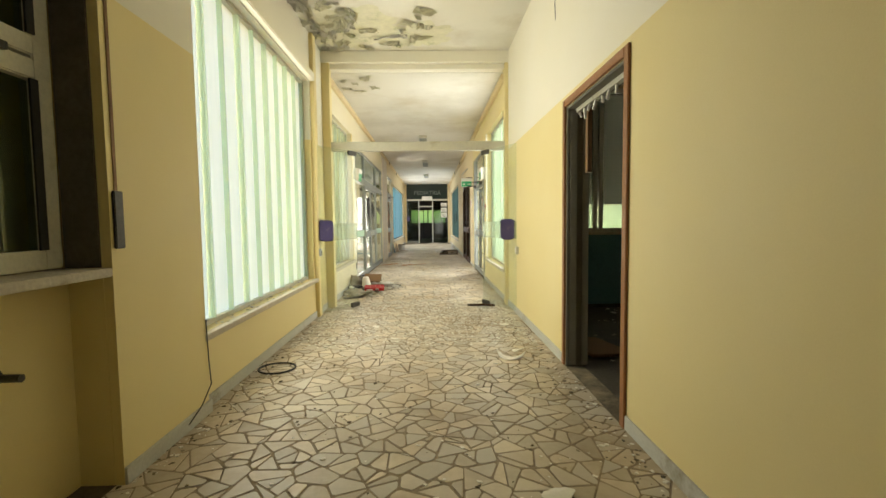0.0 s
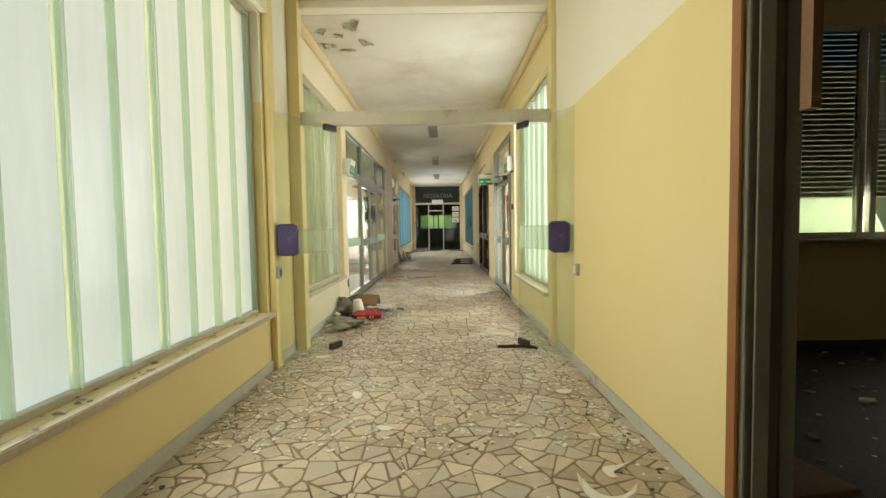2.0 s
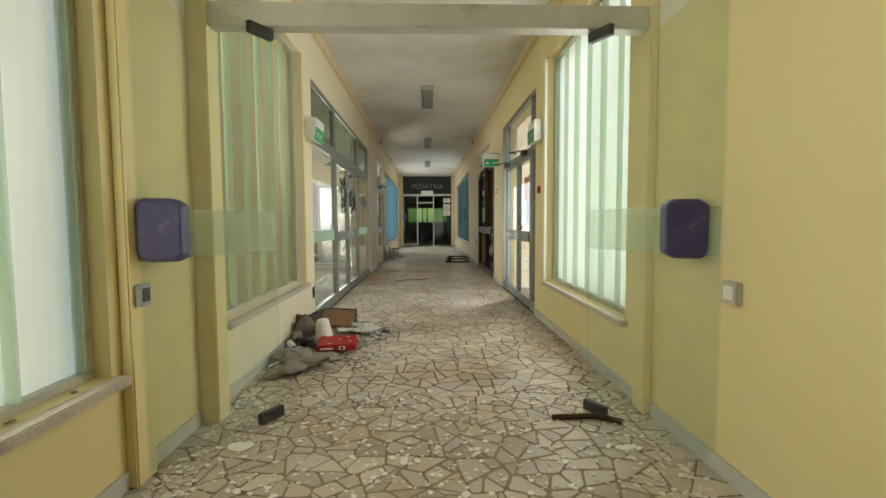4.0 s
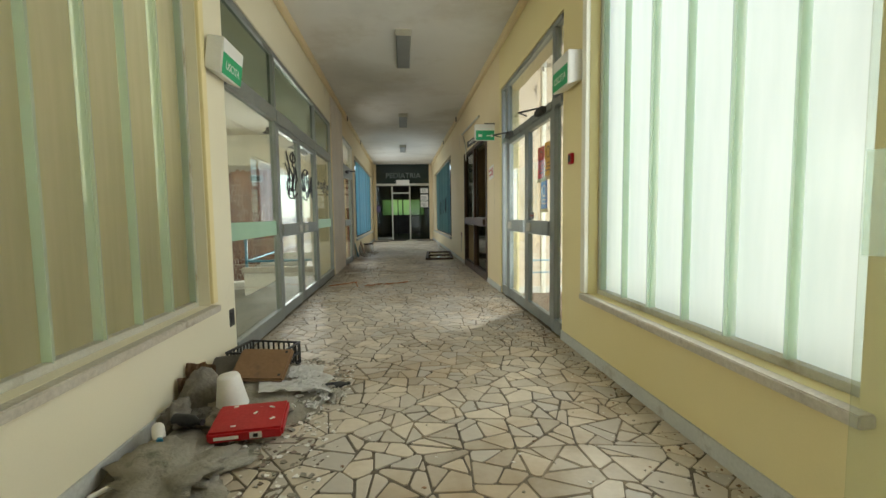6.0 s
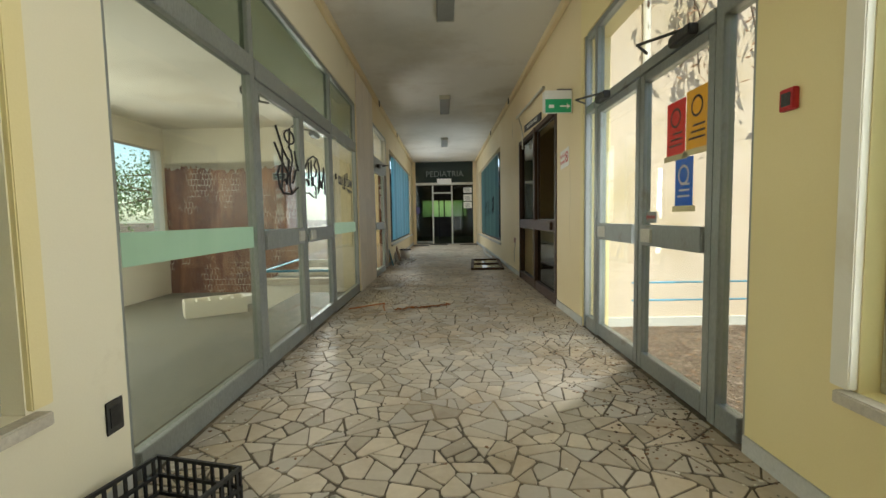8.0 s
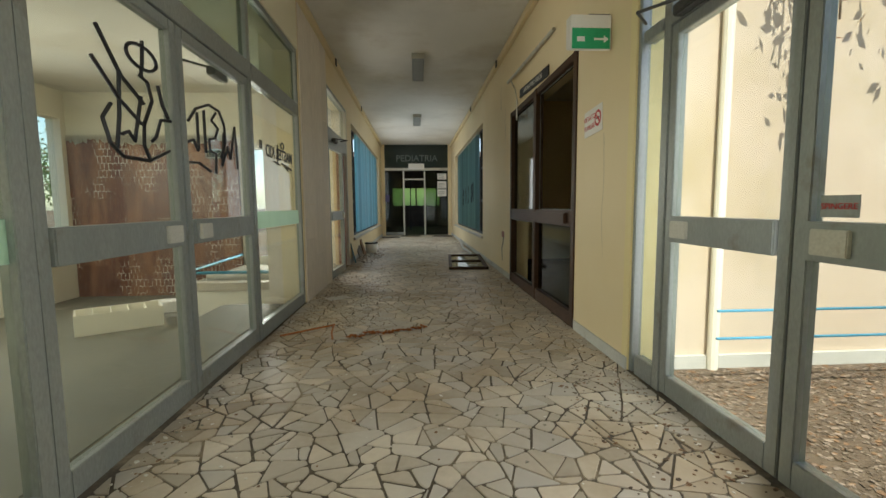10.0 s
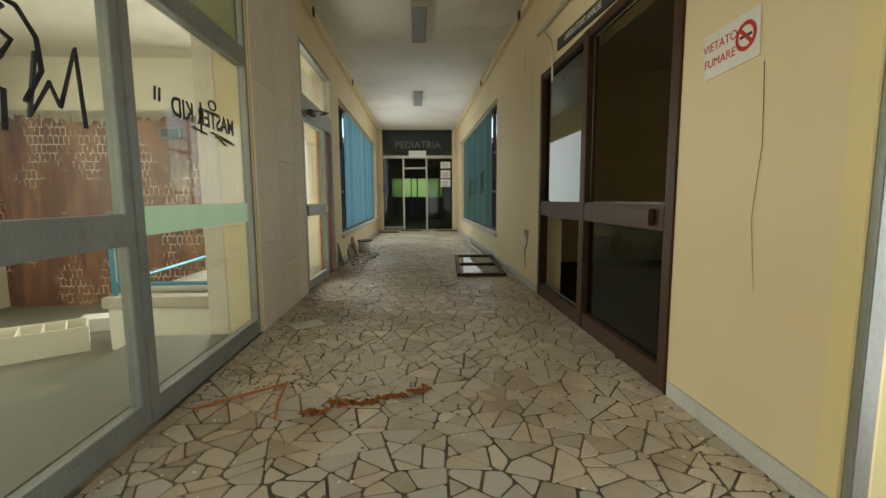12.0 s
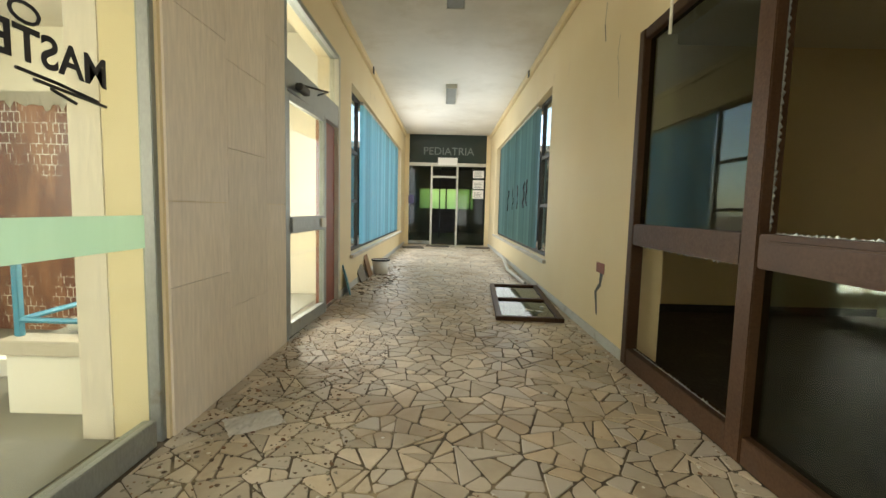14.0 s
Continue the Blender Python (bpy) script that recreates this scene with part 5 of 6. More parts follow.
for sx in (-0.2, 0.19):
    for k in range(8):
        bm = bmesh.new()
        box(bm, sx, sx + 0.008, -0.15 + 0.04 * k, -0.138 + 0.04 * k, 0, 0.16, 0, mcr)
        part("slat", bm, BLACK, cr)
for sy in (-0.155, 0.15):
    for k in range(10):
        bm = bmesh.new()
        box(bm, -0.19 + 0.042 * k, -0.178 + 0.042 * k, sy, sy + 0.008, 0, 0.16, 0, mcr)
        part("slat", bm, BLACK, cr)
for z in (0.0, 0.075, 0.15):
    bm = bmesh.new()
    for d in ((-0.202, 0.2, -0.157, -0.146), (-0.202, 0.2, 0.149, 0.16), (-0.203, -0.189, -0.145, 0.148), (0.187, 0.2, -0.145, 0.148)):
        box(bm, *d, z, z + 0.014, 0, mcr)
    part("hoop", bm, BLACK, cr)
cb = thing("paper_bag", "crumpled taupe paper bag with torn brown mouth", "bag")
blob("bag_body", (-1.2, 8.05, 0.04), (0.12, 0.12, 0.19), 4, GREYCLOTH, cb, lump=0.22, sub=4)
for x, y, z, a, w in ((-1.27, 8.13, 0.19, 25, 0.10), (-1.22, 8.17, 0.17, -20, 0.11), (-1.29, 8.04, 0.14, 70, 0.10)):
    sheet(pose(x, y, z, 78, 6, a), w, 0.13, x * 9, 0.02, BOARD, cb, "torn_mouth", 8)
fb = thing("crushed_bag", "small crushed grey bag against the wall", "bag")
blob("bag_body", (-1.24, 7.84, 0.03), (0.075, 0.09, 0.10), 6, GREYCLOTH, fb, lump=0.6, sub=4)
for k, (x, y, a) in enumerate(((-0.10, 0.09, 20), (0.02, 0.02, 70), (0.09, 0.07, -30), (-0.05, -0.10, 5), (0.12, -0.04, 50))):
    f_ = thing("plaster_crumb", "white plaster crumb lying on the red case", "crumb", group="crumbs on the case")
    bm = bmesh.new()
    box(bm, -0.012 - 0.004 * (k % 3), 0.012, -0.006, 0.006, 0, 0.004, 0, pose(-0.83 + x, 7.735 + y, 0.1015 + 0.087 * y, 5, 0, a))
    part("crumb", bm, FLAKE, f_, bevel=0.0015)
mt = thing("rubble_mat", "mat of crumbled plaster and dirt on the floor", "rubble")
blob("mat_body", (-1.03, 7.38, 0.01), (0.26, 0.28, 0.08), 9, RUBBLE, mt, lump=0.9, sub=4)
hb = thing("rubbish_bed", "bed of torn wrapping and dirt under the heap", "rubbish")
blob("bed", (-0.95, 8.15, 0.008), (0.36, 0.52, 0.075), 13, RUBBLE, hb, lump=0.55, sub=4)
for k, (x, y, z, w, h, a) in enumerate(((-0.71, 8.47, 0.06, 0.22, 0.36, 8), (-0.74, 8.14, 0.09, 0.34, 0.2, 14), (-0.64, 8.25, 0.07, 0.2, 0.26, -30), (-1.14, 7.80, 0.075, 0.2, 0.17, 30))):
    p = thing("paper_sheet", "crumpled white paper sheet on the heap", "paper", group="paper on the heap")
    sheet(pose(x, y, z, 4 * k - 6, 5, a), w, h, 3.1 + k, 0.03, PAPER if k < 3 else GREYCLOTH, p)
for k, (x, y, r, mat, lab) in enumerate(((-1.24, 7.66, 0.028, WHITEP, "white bottle with dark cap"), (-1.2, 7.74, 0.03, BLACK, "black plastic bottle lying on rubbish"), (-0.56, 8.24, 0.022, BLACK, "black plastic bit among torn paper"), (-1.27, 7.22, 0.016, PAPER, "white and red tube by the skirting"))):
    b = thing("bottle", lab, "bottle", at=(x, y, r + (0.07 if k < 2 else 0.01)))
    b.rotation_euler = (radians(90), 0, radians(30 + 40 * k))
    part("bottle_body", lathe([(r * 0.9, 0), (r, 0.01), (r, 0.11), (r * 0.45, 0.14), (r * 0.45, 0.15)], 14), mat, b, smooth=True)
    part("cap", lathe([(r * 0.5, 0.151), (r * 0.5, 0.17)], 12), BLUEPAINT if k == 0 else (RED if k == 3 else BLACK), b)


tw = thing("torn_film", "crumpled strips of pale torn film beside the papers", "film")
rt = random.Random(17)
for k in range(30):
    x, y = -0.56 + rt.gauss(0, 0.06), 8.1 + rt.gauss(0, 0.13)
    sheet(pose(x, y, 0.012 + 0.04 * rt.random(), rt.uniform(-35, 35), rt.uniform(-35, 35), rt.uniform(0, 180)), rt.uniform(0.05, 0.14), rt.uniform(0.02, 0.05), 200 + k, 0.03, (PAPER, PLASTER, WHITEP)[k % 3], tw, "strip", 6)


def chips(name, n, seed, x0, x1, y0, y1, s0, s1, mats, label, edge=0.0, thick=0.3):
    """Loose chips strewn over the floor, one mesh."""
    r = random.Random(seed)
    verts, faces, idx = [], [], []
    for _ in range(n):
        x, y = r.uniform(x0, x1), r.uniform(y0, y1)
        if edge and r.random() < edge:
            x = (x0 + abs(r.gauss(0, 0.12))) if r.random() < 0.5 else (x1 - abs(r.gauss(0, 0.12)))
        s_ = r.uniform(s0, s1) * r.random() ** 0.6 + 0.004
        k = r.randint(3, 6)
        a0 = r.uniform(0, 6.28)
        t = s_ * thick * r.uniform(0.2, 1)
        tilt = r.uniform(-0.25, 0.25)
        b = len(verts)
        ring = []
        for i in range(k):
            a = a0 + 2 * math.pi * i / k + r.uniform(-0.3, 0.3)
            q = s_ * r.uniform(0.55, 1)
            ring.append((q * math.cos(a), q * math.sin(a)))
        for zz in (0, t):
            for px, py in ring:
                verts.append((x + px, y + py, 0.0012 + zz + max(0, tilt * px + s_ * abs(tilt) * 0.6)))
        faces.append(tuple(range(b + k, b + 2 * k)))
        for i in range(k):
            faces.append((b + i, b + (i + 1) % k, b + k + (i + 1) % k, b + k + i))
        m_ = r.randrange(len(mats))
        idx += [m_] * (k + 1)
    me = bpy.data.meshes.new(name)
    me.from_pydata(verts, [], faces)
    for mm_ in mats:
        me.materials.append(mm_)
    me.polygons.foreach_set("material_index", idx)
    return tagged(new(name, me), label, "debris", kind="stuff")


chips("plaster_chips", 3200, 1, -1.25, 1.25, 4.2, 6.75, 0.003, 0.025, [FLAKE, PLASTER, FLAKE], "white plaster chips strewn before the portal", 0.25)
chips("plaster_dust", 900, 2, -1.3, 1.3, 0.6, 4.8, 0.003, 0.018, [FLAKE, JOINT], "small plaster crumbs on the floor", 0.5)
chips("heap_chips", 900, 3, -1.25, -0.40, 7.1, 8.9, 0.004, 0.024, [PLASTER, PAPER, RUBBLE, RUBBLE, LITTER], "torn paper and crumbs round the rubbish heap")
chips("floor_crumbs", 1500, 4, -1.3, 1.3, 6.9, 14.0, 0.002, 0.012, [RUBBLE, LEAFB, PLASTER], "crumbs and dead leaves along the walls", 0.6)
chips("far_crumbs", 900, 5, -1.28, 1.28, 14.0, 25.0, 0.003, 0.022, [RUBBLE, LEAFB, PLASTER], "crumbs and dead leaves along the walls", 0.7)
chips("door_leaves", 420, 6, 0.75, 1.31, 9.1, 11.7, 0.004, 0.013, [LEAFB, EARTH], "dry leaf bits along the exit door", 0.0)
chips("foot_leaves", 1100, 7, -1.3, -0.45, 12.8, 15.8, 0.003, 0.013, [LEAFB, RUBBLE, EARTH], "dirt and leaf bits along the slabs", 0.0)
chips("heap_under_window", 300, 8, -1.3, -0.8, 17.5, 20.4, 0.01, 0.045, [RUBBLE, LEAFB, PLASTER, EARTH], "broken plaster under the turquoise window", 0.0)
chips("room_debris", 220, 9, 1.7, 4.4, 3.0, 5.9, 0.01, 0.06, [PLASTER, PAPER, RUBBLE], "white plaster bits on the dark floor", 0.0)
chips("sill_debris", 60, 10, -1.42, -1.3, 2.9, 5.5, 0.004, 0.025, [PLASTER, RUBBLE], "plaster bits lying on the sill").location = (0, 0, 0.522)

def flake_part(m, w, h, seed, bent, parent):
    """A thin irregular plate, slightly curled; bent ones are sickle shaped."""
    r = random.Random(seed)
    n = 22
    ring = []
    for i in range(n):
        a = 2 * math.pi * i / n
        q = 1 + r.uniform(-0.09, 0.09)
        x, y = 0.5 * w * q * math.cos(a), 0.5 * h * q * math.sin(a)
        if bent:
            x += 1.6 * y * y / h
        ring.append((x, y, 0.0 + 0.25 * x * x / w + 0.10 * y * y / h))
    bm = bmesh.new()
    lo = [bm.verts.new(m @ Vector(v)) for v in ring]
    hi = [bm.verts.new(m @ (Vector(v) + Vector((0, 0, 0.004)))) for v in ring]
    bm.faces.new(hi)
    bm.faces.new(lo[::-1])
    for i in range(n):
        bm.faces.new((lo[i], lo[(i + 1) % n], hi[(i + 1) % n], hi[i]))
    part("flake", bm, FLAKE, parent)


for k, (x, y, w, h, a) in enumerate(((0.88, 3.72, 0.075, 0.26, 70), (0.98, 3.98, 0.06, 0.16, -40), (1.05, 5.03, 0.12, 0.09, 10), (-0.47, 5.02, 0.07, 0.15, 20), (-0.98, 6.0, 0.13, 0.10, 0), (1.0, 5.9, 0.12, 0.05, 10), (0.75, 1.75, 0.16, 0.09, 15), (-0.2, 4.48, 0.1, 0.06, -20))):
    f = thing("plaster_flake", "large curled flake of fallen ceiling paint", "flake", group="fallen paint flakes")
    flake_part(pose(x, y, 0.003, 0, 0, a), w, h, 20 + k, k in (0, 1), f)
rg = thing("rubber_ring", "thin black rubber ring on the floor", "ring")
part("ring_body", tube([(-1.13 + 0.15 * math.cos(a), 3.58 + 0.14 * math.sin(a), 0.012) for a in [2 * math.pi * k / 28 for k in range(28)]] + [(-0.98, 3.58, 0.012)], 0.008, 6), BLACK, rg)
cbl = thing("cable", "thin loose cable hanging down the pier", "cable")
part("cord", tube([(XL + 0.05, 2.735, 0.62), (XL + 0.055, 2.74, 0.35), (XL + 0.075, 2.72, 0.2), (XL + 0.07, 2.6, 0.1), (XL + 0.07, 2.45, 0.05)], 0.004, 5), DARKMETAL, cbl)
ow = thing("torn_wrapping", "orange torn wrapping scattered on the floor", "wrapping")
rnd = random.Random(8)
for k in range(16):
    x = -0.62 + 0.62 * k / 15
    sheet(pose(x, 12.5 + 0.22 * k / 15 + rnd.uniform(-0.05, 0.05), 0.004, 0, 0, rnd.uniform(0, 180)), 0.07, 0.045, 30 + k, 0.035, ORANGE, ow, "scrap", 4)
sk = thing("twig", "thin orange-brown twig on the floor", "twig")
part("stem", tube([(-1.22, 12.55, 0.01), (-1.0, 12.72, 0.012), (-0.82, 12.82, 0.02)], 0.008, 5), ORANGE, sk)
part("stem", tube([(-0.82, 12.84, 0.02), (-0.80, 12.6, 0.012), (-0.76, 12.42, 0.01)], 0.008, 5), ORANGE, sk)
pf = thing("paper_folder", "dirty white paper folder on the floor", "paper")
sheet(pose(-1.0, 14.1, 0.006, 0, 0, 35), 0.27, 0.2, 51, 0.018, PAPER, pf, "folder")

# ---- peeling paint on the first ceiling ----
pp = thing("peeling_paint", "curled peeling ceiling paint with green mould", "peeling paint")
rnd = random.Random(21)
for k in range(60):
    x, y = rnd.uniform(-1.28, 0.2), rnd.uniform(4.6, 6.2)
    if rnd.random() < 0.4:
        x = rnd.uniform(-1.28, -0.6)
    sheet(pose(x, y, CEIL1 - 0.006, 180 + rnd.uniform(-14, 14), rnd.uniform(-14, 14), rnd.uniform(0, 360)), rnd.uniform(0.08, 0.3), rnd.uniform(0.05, 0.16), 60 + k, 0.05, MOULD if k % 3 else PLASTER, pp, "paint_curl", 5)
for k in range(10):
    x, y = rnd.uniform(-1.2, -0.5), rnd.uniform(6.7, 7.6)
    sheet(pose(x, y, CEIL2 - 0.005, 180 + rnd.uniform(-8, 8), 0, rnd.uniform(0, 360)), rnd.uniform(0.08, 0.22), 0.08, 160 + k, 0.03, MOULD, pp, "paint_curl", 5)
for cx, cy, ra, rb_, sd in ((-0.75, 5.55, 0.52, 0.62, 1), (0.05, 5.75, 0.42, 0.38, 2), (-1.0, 6.0, 0.26, 0.2, 3)):
    bm = bmesh.new()
    vs = []
    for k in range(64):
        a_ = 2 * math.pi * k / 64
        q = 1 + 0.45 * noise.noise(Vector((2.2 * math.cos(a_), 2.2 * math.sin(a_), sd * 3.7))) + 0.2 * noise.noise(Vector((7 * math.cos(a_), 7 * math.sin(a_), sd)))
        vs.append(bm.verts.new((max(-1.32, cx + ra * q * math.cos(a_)), min(6.26, cy + rb_ * q * math.sin(a_)), CEIL1 - 0.003 - 0.001 * sd)))
    bm.faces.new(vs)
    part("damp_patch", bm, MOULD, pp, "damp stained patch with green mould")

# ---- foyer furniture ----
lw = thing("parapet", "low cream plastered parapet wall with a coping", "low wall", "structure")
bpart("wall_body", (-3.46, XL - T - 0.01, 15.27, 15.457, LOW, -0.09), CREAM, lw, bevel=0.008)
bpart("coping", (-3.50, XL - T - 0.01, 15.23, 15.457, -0.089, 0.03), SILL, lw, bevel=0.008)
rl = thing("blue_railing", "blue steel railing on the parapet wall", "railing")
bpart("post", (-3.45, -3.40, 15.34, 15.39, 0.03, 0.95), BLUEPAINT, rl, bevel=0.004)
part("bar", tube([(-3.425, 15.365, 0.16), (-1.65, 15.365, 0.16)], 0.024, 8), BLUEPAINT, rl)
part("bar", tube([(-3.425, 15.365, 0.92), (-1.65, 15.365, 0.92)], 0.024, 8), BLUEPAINT, rl)
part("bar", tube([(-3.425, 15.365, 0.16), (-3.40, 17.5, 0.20)], 0.024, 8), BLUEPAINT, rl)
rb_roll = thing("rubble_roll", "dusty pale roll lying behind the railing", "roll")
part("roll", tube([(-3.2, 15.6, 0.07), (-2.7, 15.62, 0.075), (-2.2, 15.58, 0.07)], [0.055, 0.075, 0.06], 10), PLASTER, rb_roll, smooth=True)
dbx = thing("metal_trough", "cream metal trough with dividers on the floor", "trough", at=(-4.25, 15.2, LOW))
dbx.rotation_euler = (0, 0, radians(35))
for d in ((-0.5, 0.5, -0.25, -0.235, 0, 0.28), (-0.5, 0.5, 0.235, 0.25, 0, 0.28), (-0.5, -0.485, -0.234, 0.234, 0, 0.28), (0.485, 0.5, -0.234, 0.234, 0, 0.28)):
    bpart("side_panel", d, CREAM, dbx)
bpart("bottom_panel", (-0.484, 0.484, -0.234, 0.234, 0.005, 0.02), CREAM, dbx)
for k in range(4):
    bpart("divider", (-0.3 + 0.2 * k, -0.29 + 0.2 * k, -0.234, 0.234, 0.021, 0.27), CREAM, dbx)
wb = thing("white_carton", "white crushed carton beside the trough", "carton", at=(-4.1, 16.2, LOW))
wb.rotation_euler = (0, 0, radians(20))
bpart("carton_body", (-0.3, 0.3, -0.16, 0.16, 0, 0.17), PAPER, wb, bevel=0.006)
el_ = thing("emergency_lamp", "dead grey emergency lamp on the tiled wall", "wall lamp")
bpart("housing", (-3.98, -3.66, NORTH - 0.07, NORTH - 0.002, 2.03, 2.20), SHUTTER, el_, bevel=0.01)
bpart("diffuser", (-3.95, -3.69, NORTH - 0.078, NORTH - 0.0705, 2.055, 2.175), DARKGLASS, el_)
# ragged plaster hanging over the upper edge of the tiles
rg_ = random.Random(91)
bm = bmesh.new()
xs_ = [-6.49 + 3.06 * k / 70 for k in range(71)]
zs_ = [2.36 + 0.05 * math.sin(k * 0.13) - 0.12 * rg_.random() ** 2 + 0.06 * noise.noise(Vector((k * 0.21, 3, 1))) for k in range(71)]
top_ = [bm.verts.new((x, NORTH - 0.012, 2.46)) for x in xs_]
low_ = [bm.verts.new((x + rg_.uniform(-0.015, 0.015), NORTH - 0.012 - rg_.uniform(0, 0.02), z)) for x, z in zip(xs_, zs_)]
for k in range(70):
    bm.faces.new((top_[k], top_[k + 1], low_[k + 1], low_[k]))
bmesh.ops.solidify(bm, geom=list(bm.faces), thickness=0.01)
structure("plaster_edge", bm, PLASTER, "ragged flaking edge of white plaster over tiles", "plaster")
gd = thing("garden_door", "white framed glass door to the garden", "door", "structure")
for a, b in ((-3.418, -3.33), (-2.78, -2.70), (-2.18, -2.102)):
    bpart("stile", (a, b, NORTH + 0.05, NORTH + 0.12, -0.2, 2.278), WHITEFRAME, gd, bevel=0.004)
for a, b in ((-3.329, -2.781), (-2.699, -2.181)):
    for z0, z1 in ((-0.2, 0.16), (0.80, 0.88), (2.20, 2.278)):
        bpart("rail", (a, b, NORTH + 0.055, NORTH + 0.115, z0, z1), WHITEFRAME, gd, bevel=0.004)
    for z0, z1 in ((0.161, 0.799), (0.881, 2.199)):
        bpart("pane", (a, b, NORTH + 0.08, NORTH + 0.086, z0, z1), GLASS, gd).visible_shadow = False
for y0, y1 in ((8.95, 11.6), (11.95, 14.4), (14.75, 17.45)):
    wz = thing("window_10", "bright foyer window", "window", "structure")
    bpart("window_post", (-6.65, -6.6, (y0 + y1) / 2, (y0 + y1) / 2 + 0.05, 0.75, 2.75), ALU, wz)
    bpart("pane", (-6.63, -6.625, y0, y1, 0.75, 2.75), GLASS, wz).visible_shadow = False


# ---- scrawls on the foyer glass ----
def scrawl(strokes, r, parent, x):
    for s_ in strokes:
        part("stroke", tube([(x, y, z) for y, z in s_], r, 5), INK, parent)


def arc(cy, cz, ry, rz, a0, a1, n=10):
    return [(cy + ry * math.cos(radians(a0 + (a1 - a0) * k / n)), cz + rz * math.sin(radians(a0 + (a1 - a0) * k / n))) for k in range(n + 1)]


g1 = thing("graffiti", "black looping marker scrawl on the glass", "graffiti")
scrawl([arc(11.09, 1.82, 0.12, 0.055, 0, 360, 16), [(11.1, 1.90), (11.09, 1.8), (11.07, 1.72)], [(10.78, 1.86), (10.92, 1.69), (11.08, 1.60)], [(10.74, 1.72), (10.9, 1.58), (11.05, 1.50)],
        [(10.91, 1.71), (10.89, 1.5), (10.86, 1.36)], [(11.06, 1.63), (11.02, 1.5), (10.99, 1.41), (10.95, 1.45), (10.90, 1.43)], [(11.06, 1.73), (11.12, 1.71), (11.15, 1.63), (11.07, 1.5), (11.06, 1.40), (11.10, 1.34)],
        [(10.84, 1.55), (10.78, 1.48), (10.82, 1.38), (10.9, 1.33), (11.1, 1.33), (11.28, 1.40)], [(11.21, 1.72), (11.24, 1.63), (11.29, 1.57)], [(11.31, 1.56), (11.22, 1.55), (11.17, 1.46), (11.13, 1.43)]], 0.009, g1, XL - 0.034)
scrawl([[(11.5, 1.60), (11.6, 1.69), (11.77, 1.75), (11.92, 1.74), (11.99, 1.66), (12.0, 1.55), (11.92, 1.43)], [(11.61, 1.67), (11.61, 1.45)], [(11.46, 1.47), (11.55, 1.50), (11.6, 1.44)], [(11.70, 1.70), (11.70, 1.44)],
        [(11.87, 1.72), (11.80, 1.66), (11.89, 1.62), (11.84, 1.55), (11.75, 1.53), (11.76, 1.46), (11.84, 1.45), (11.83, 1.32)], [(11.98, 1.61), (11.93, 1.38), (12.03, 1.52), (12.07, 1.44), (12.17, 1.68), (12.19, 1.38)],
        [(11.45, 1.36), (11.6, 1.37), (11.75, 1.33)]], 0.009, g1, XL - 0.034)
g2 = thing("graffiti", "black marker tag seen from behind the glass", "graffiti")
text_part("MASTER KID", 0.15, INK, g2, Matrix.Translation((XL - 0.036, 13.26, 1.60)) @ side(True), depth=0.001, name="tag", bold=0.003)
scrawl([[(13.3, 1.525), (13.45, 1.515), (13.62, 1.495)], [(13.36, 1.505), (13.66, 1.485)], [(13.42, 1.49), (13.52, 1.465)], [(13.06, 1.525), (13.24, 1.505)],
        [(12.70, 1.67), (12.69, 1.60)], [(12.74, 1.67), (12.73, 1.60)], arc(13.34, 1.70, 0.05, 0.03, 0, 360, 12), [(13.18, 1.69), (13.17, 1.5)]], 0.006, g2, XL - 0.034)

# ---- courtyard: rails, downpipe, tree, leaves ----
bs = thing("blue_rails", "thin blue rails along the outside wall", "railing")
for z in (0.33, 0.49):
    part("rail", tube([(XR + T + 0.05, 11.15, z), (9, 11.1, z)], 0.009, 6), BLUEPAINT, bs)
for x in (3.3, 5.6, 8):
    part("post", tube([(x, 11.14, -0.03), (x, 11.14, 0.6)], 0.02, 6), BLUEPAINT, bs)
dp = thing("downpipe", "cream downpipe on the outside wall", "pipe")
part("pipe", tube([(1.95, 11.61, -0.03), (1.95, 11.61, 4.5)], 0.035, 10), CREAM, dp)


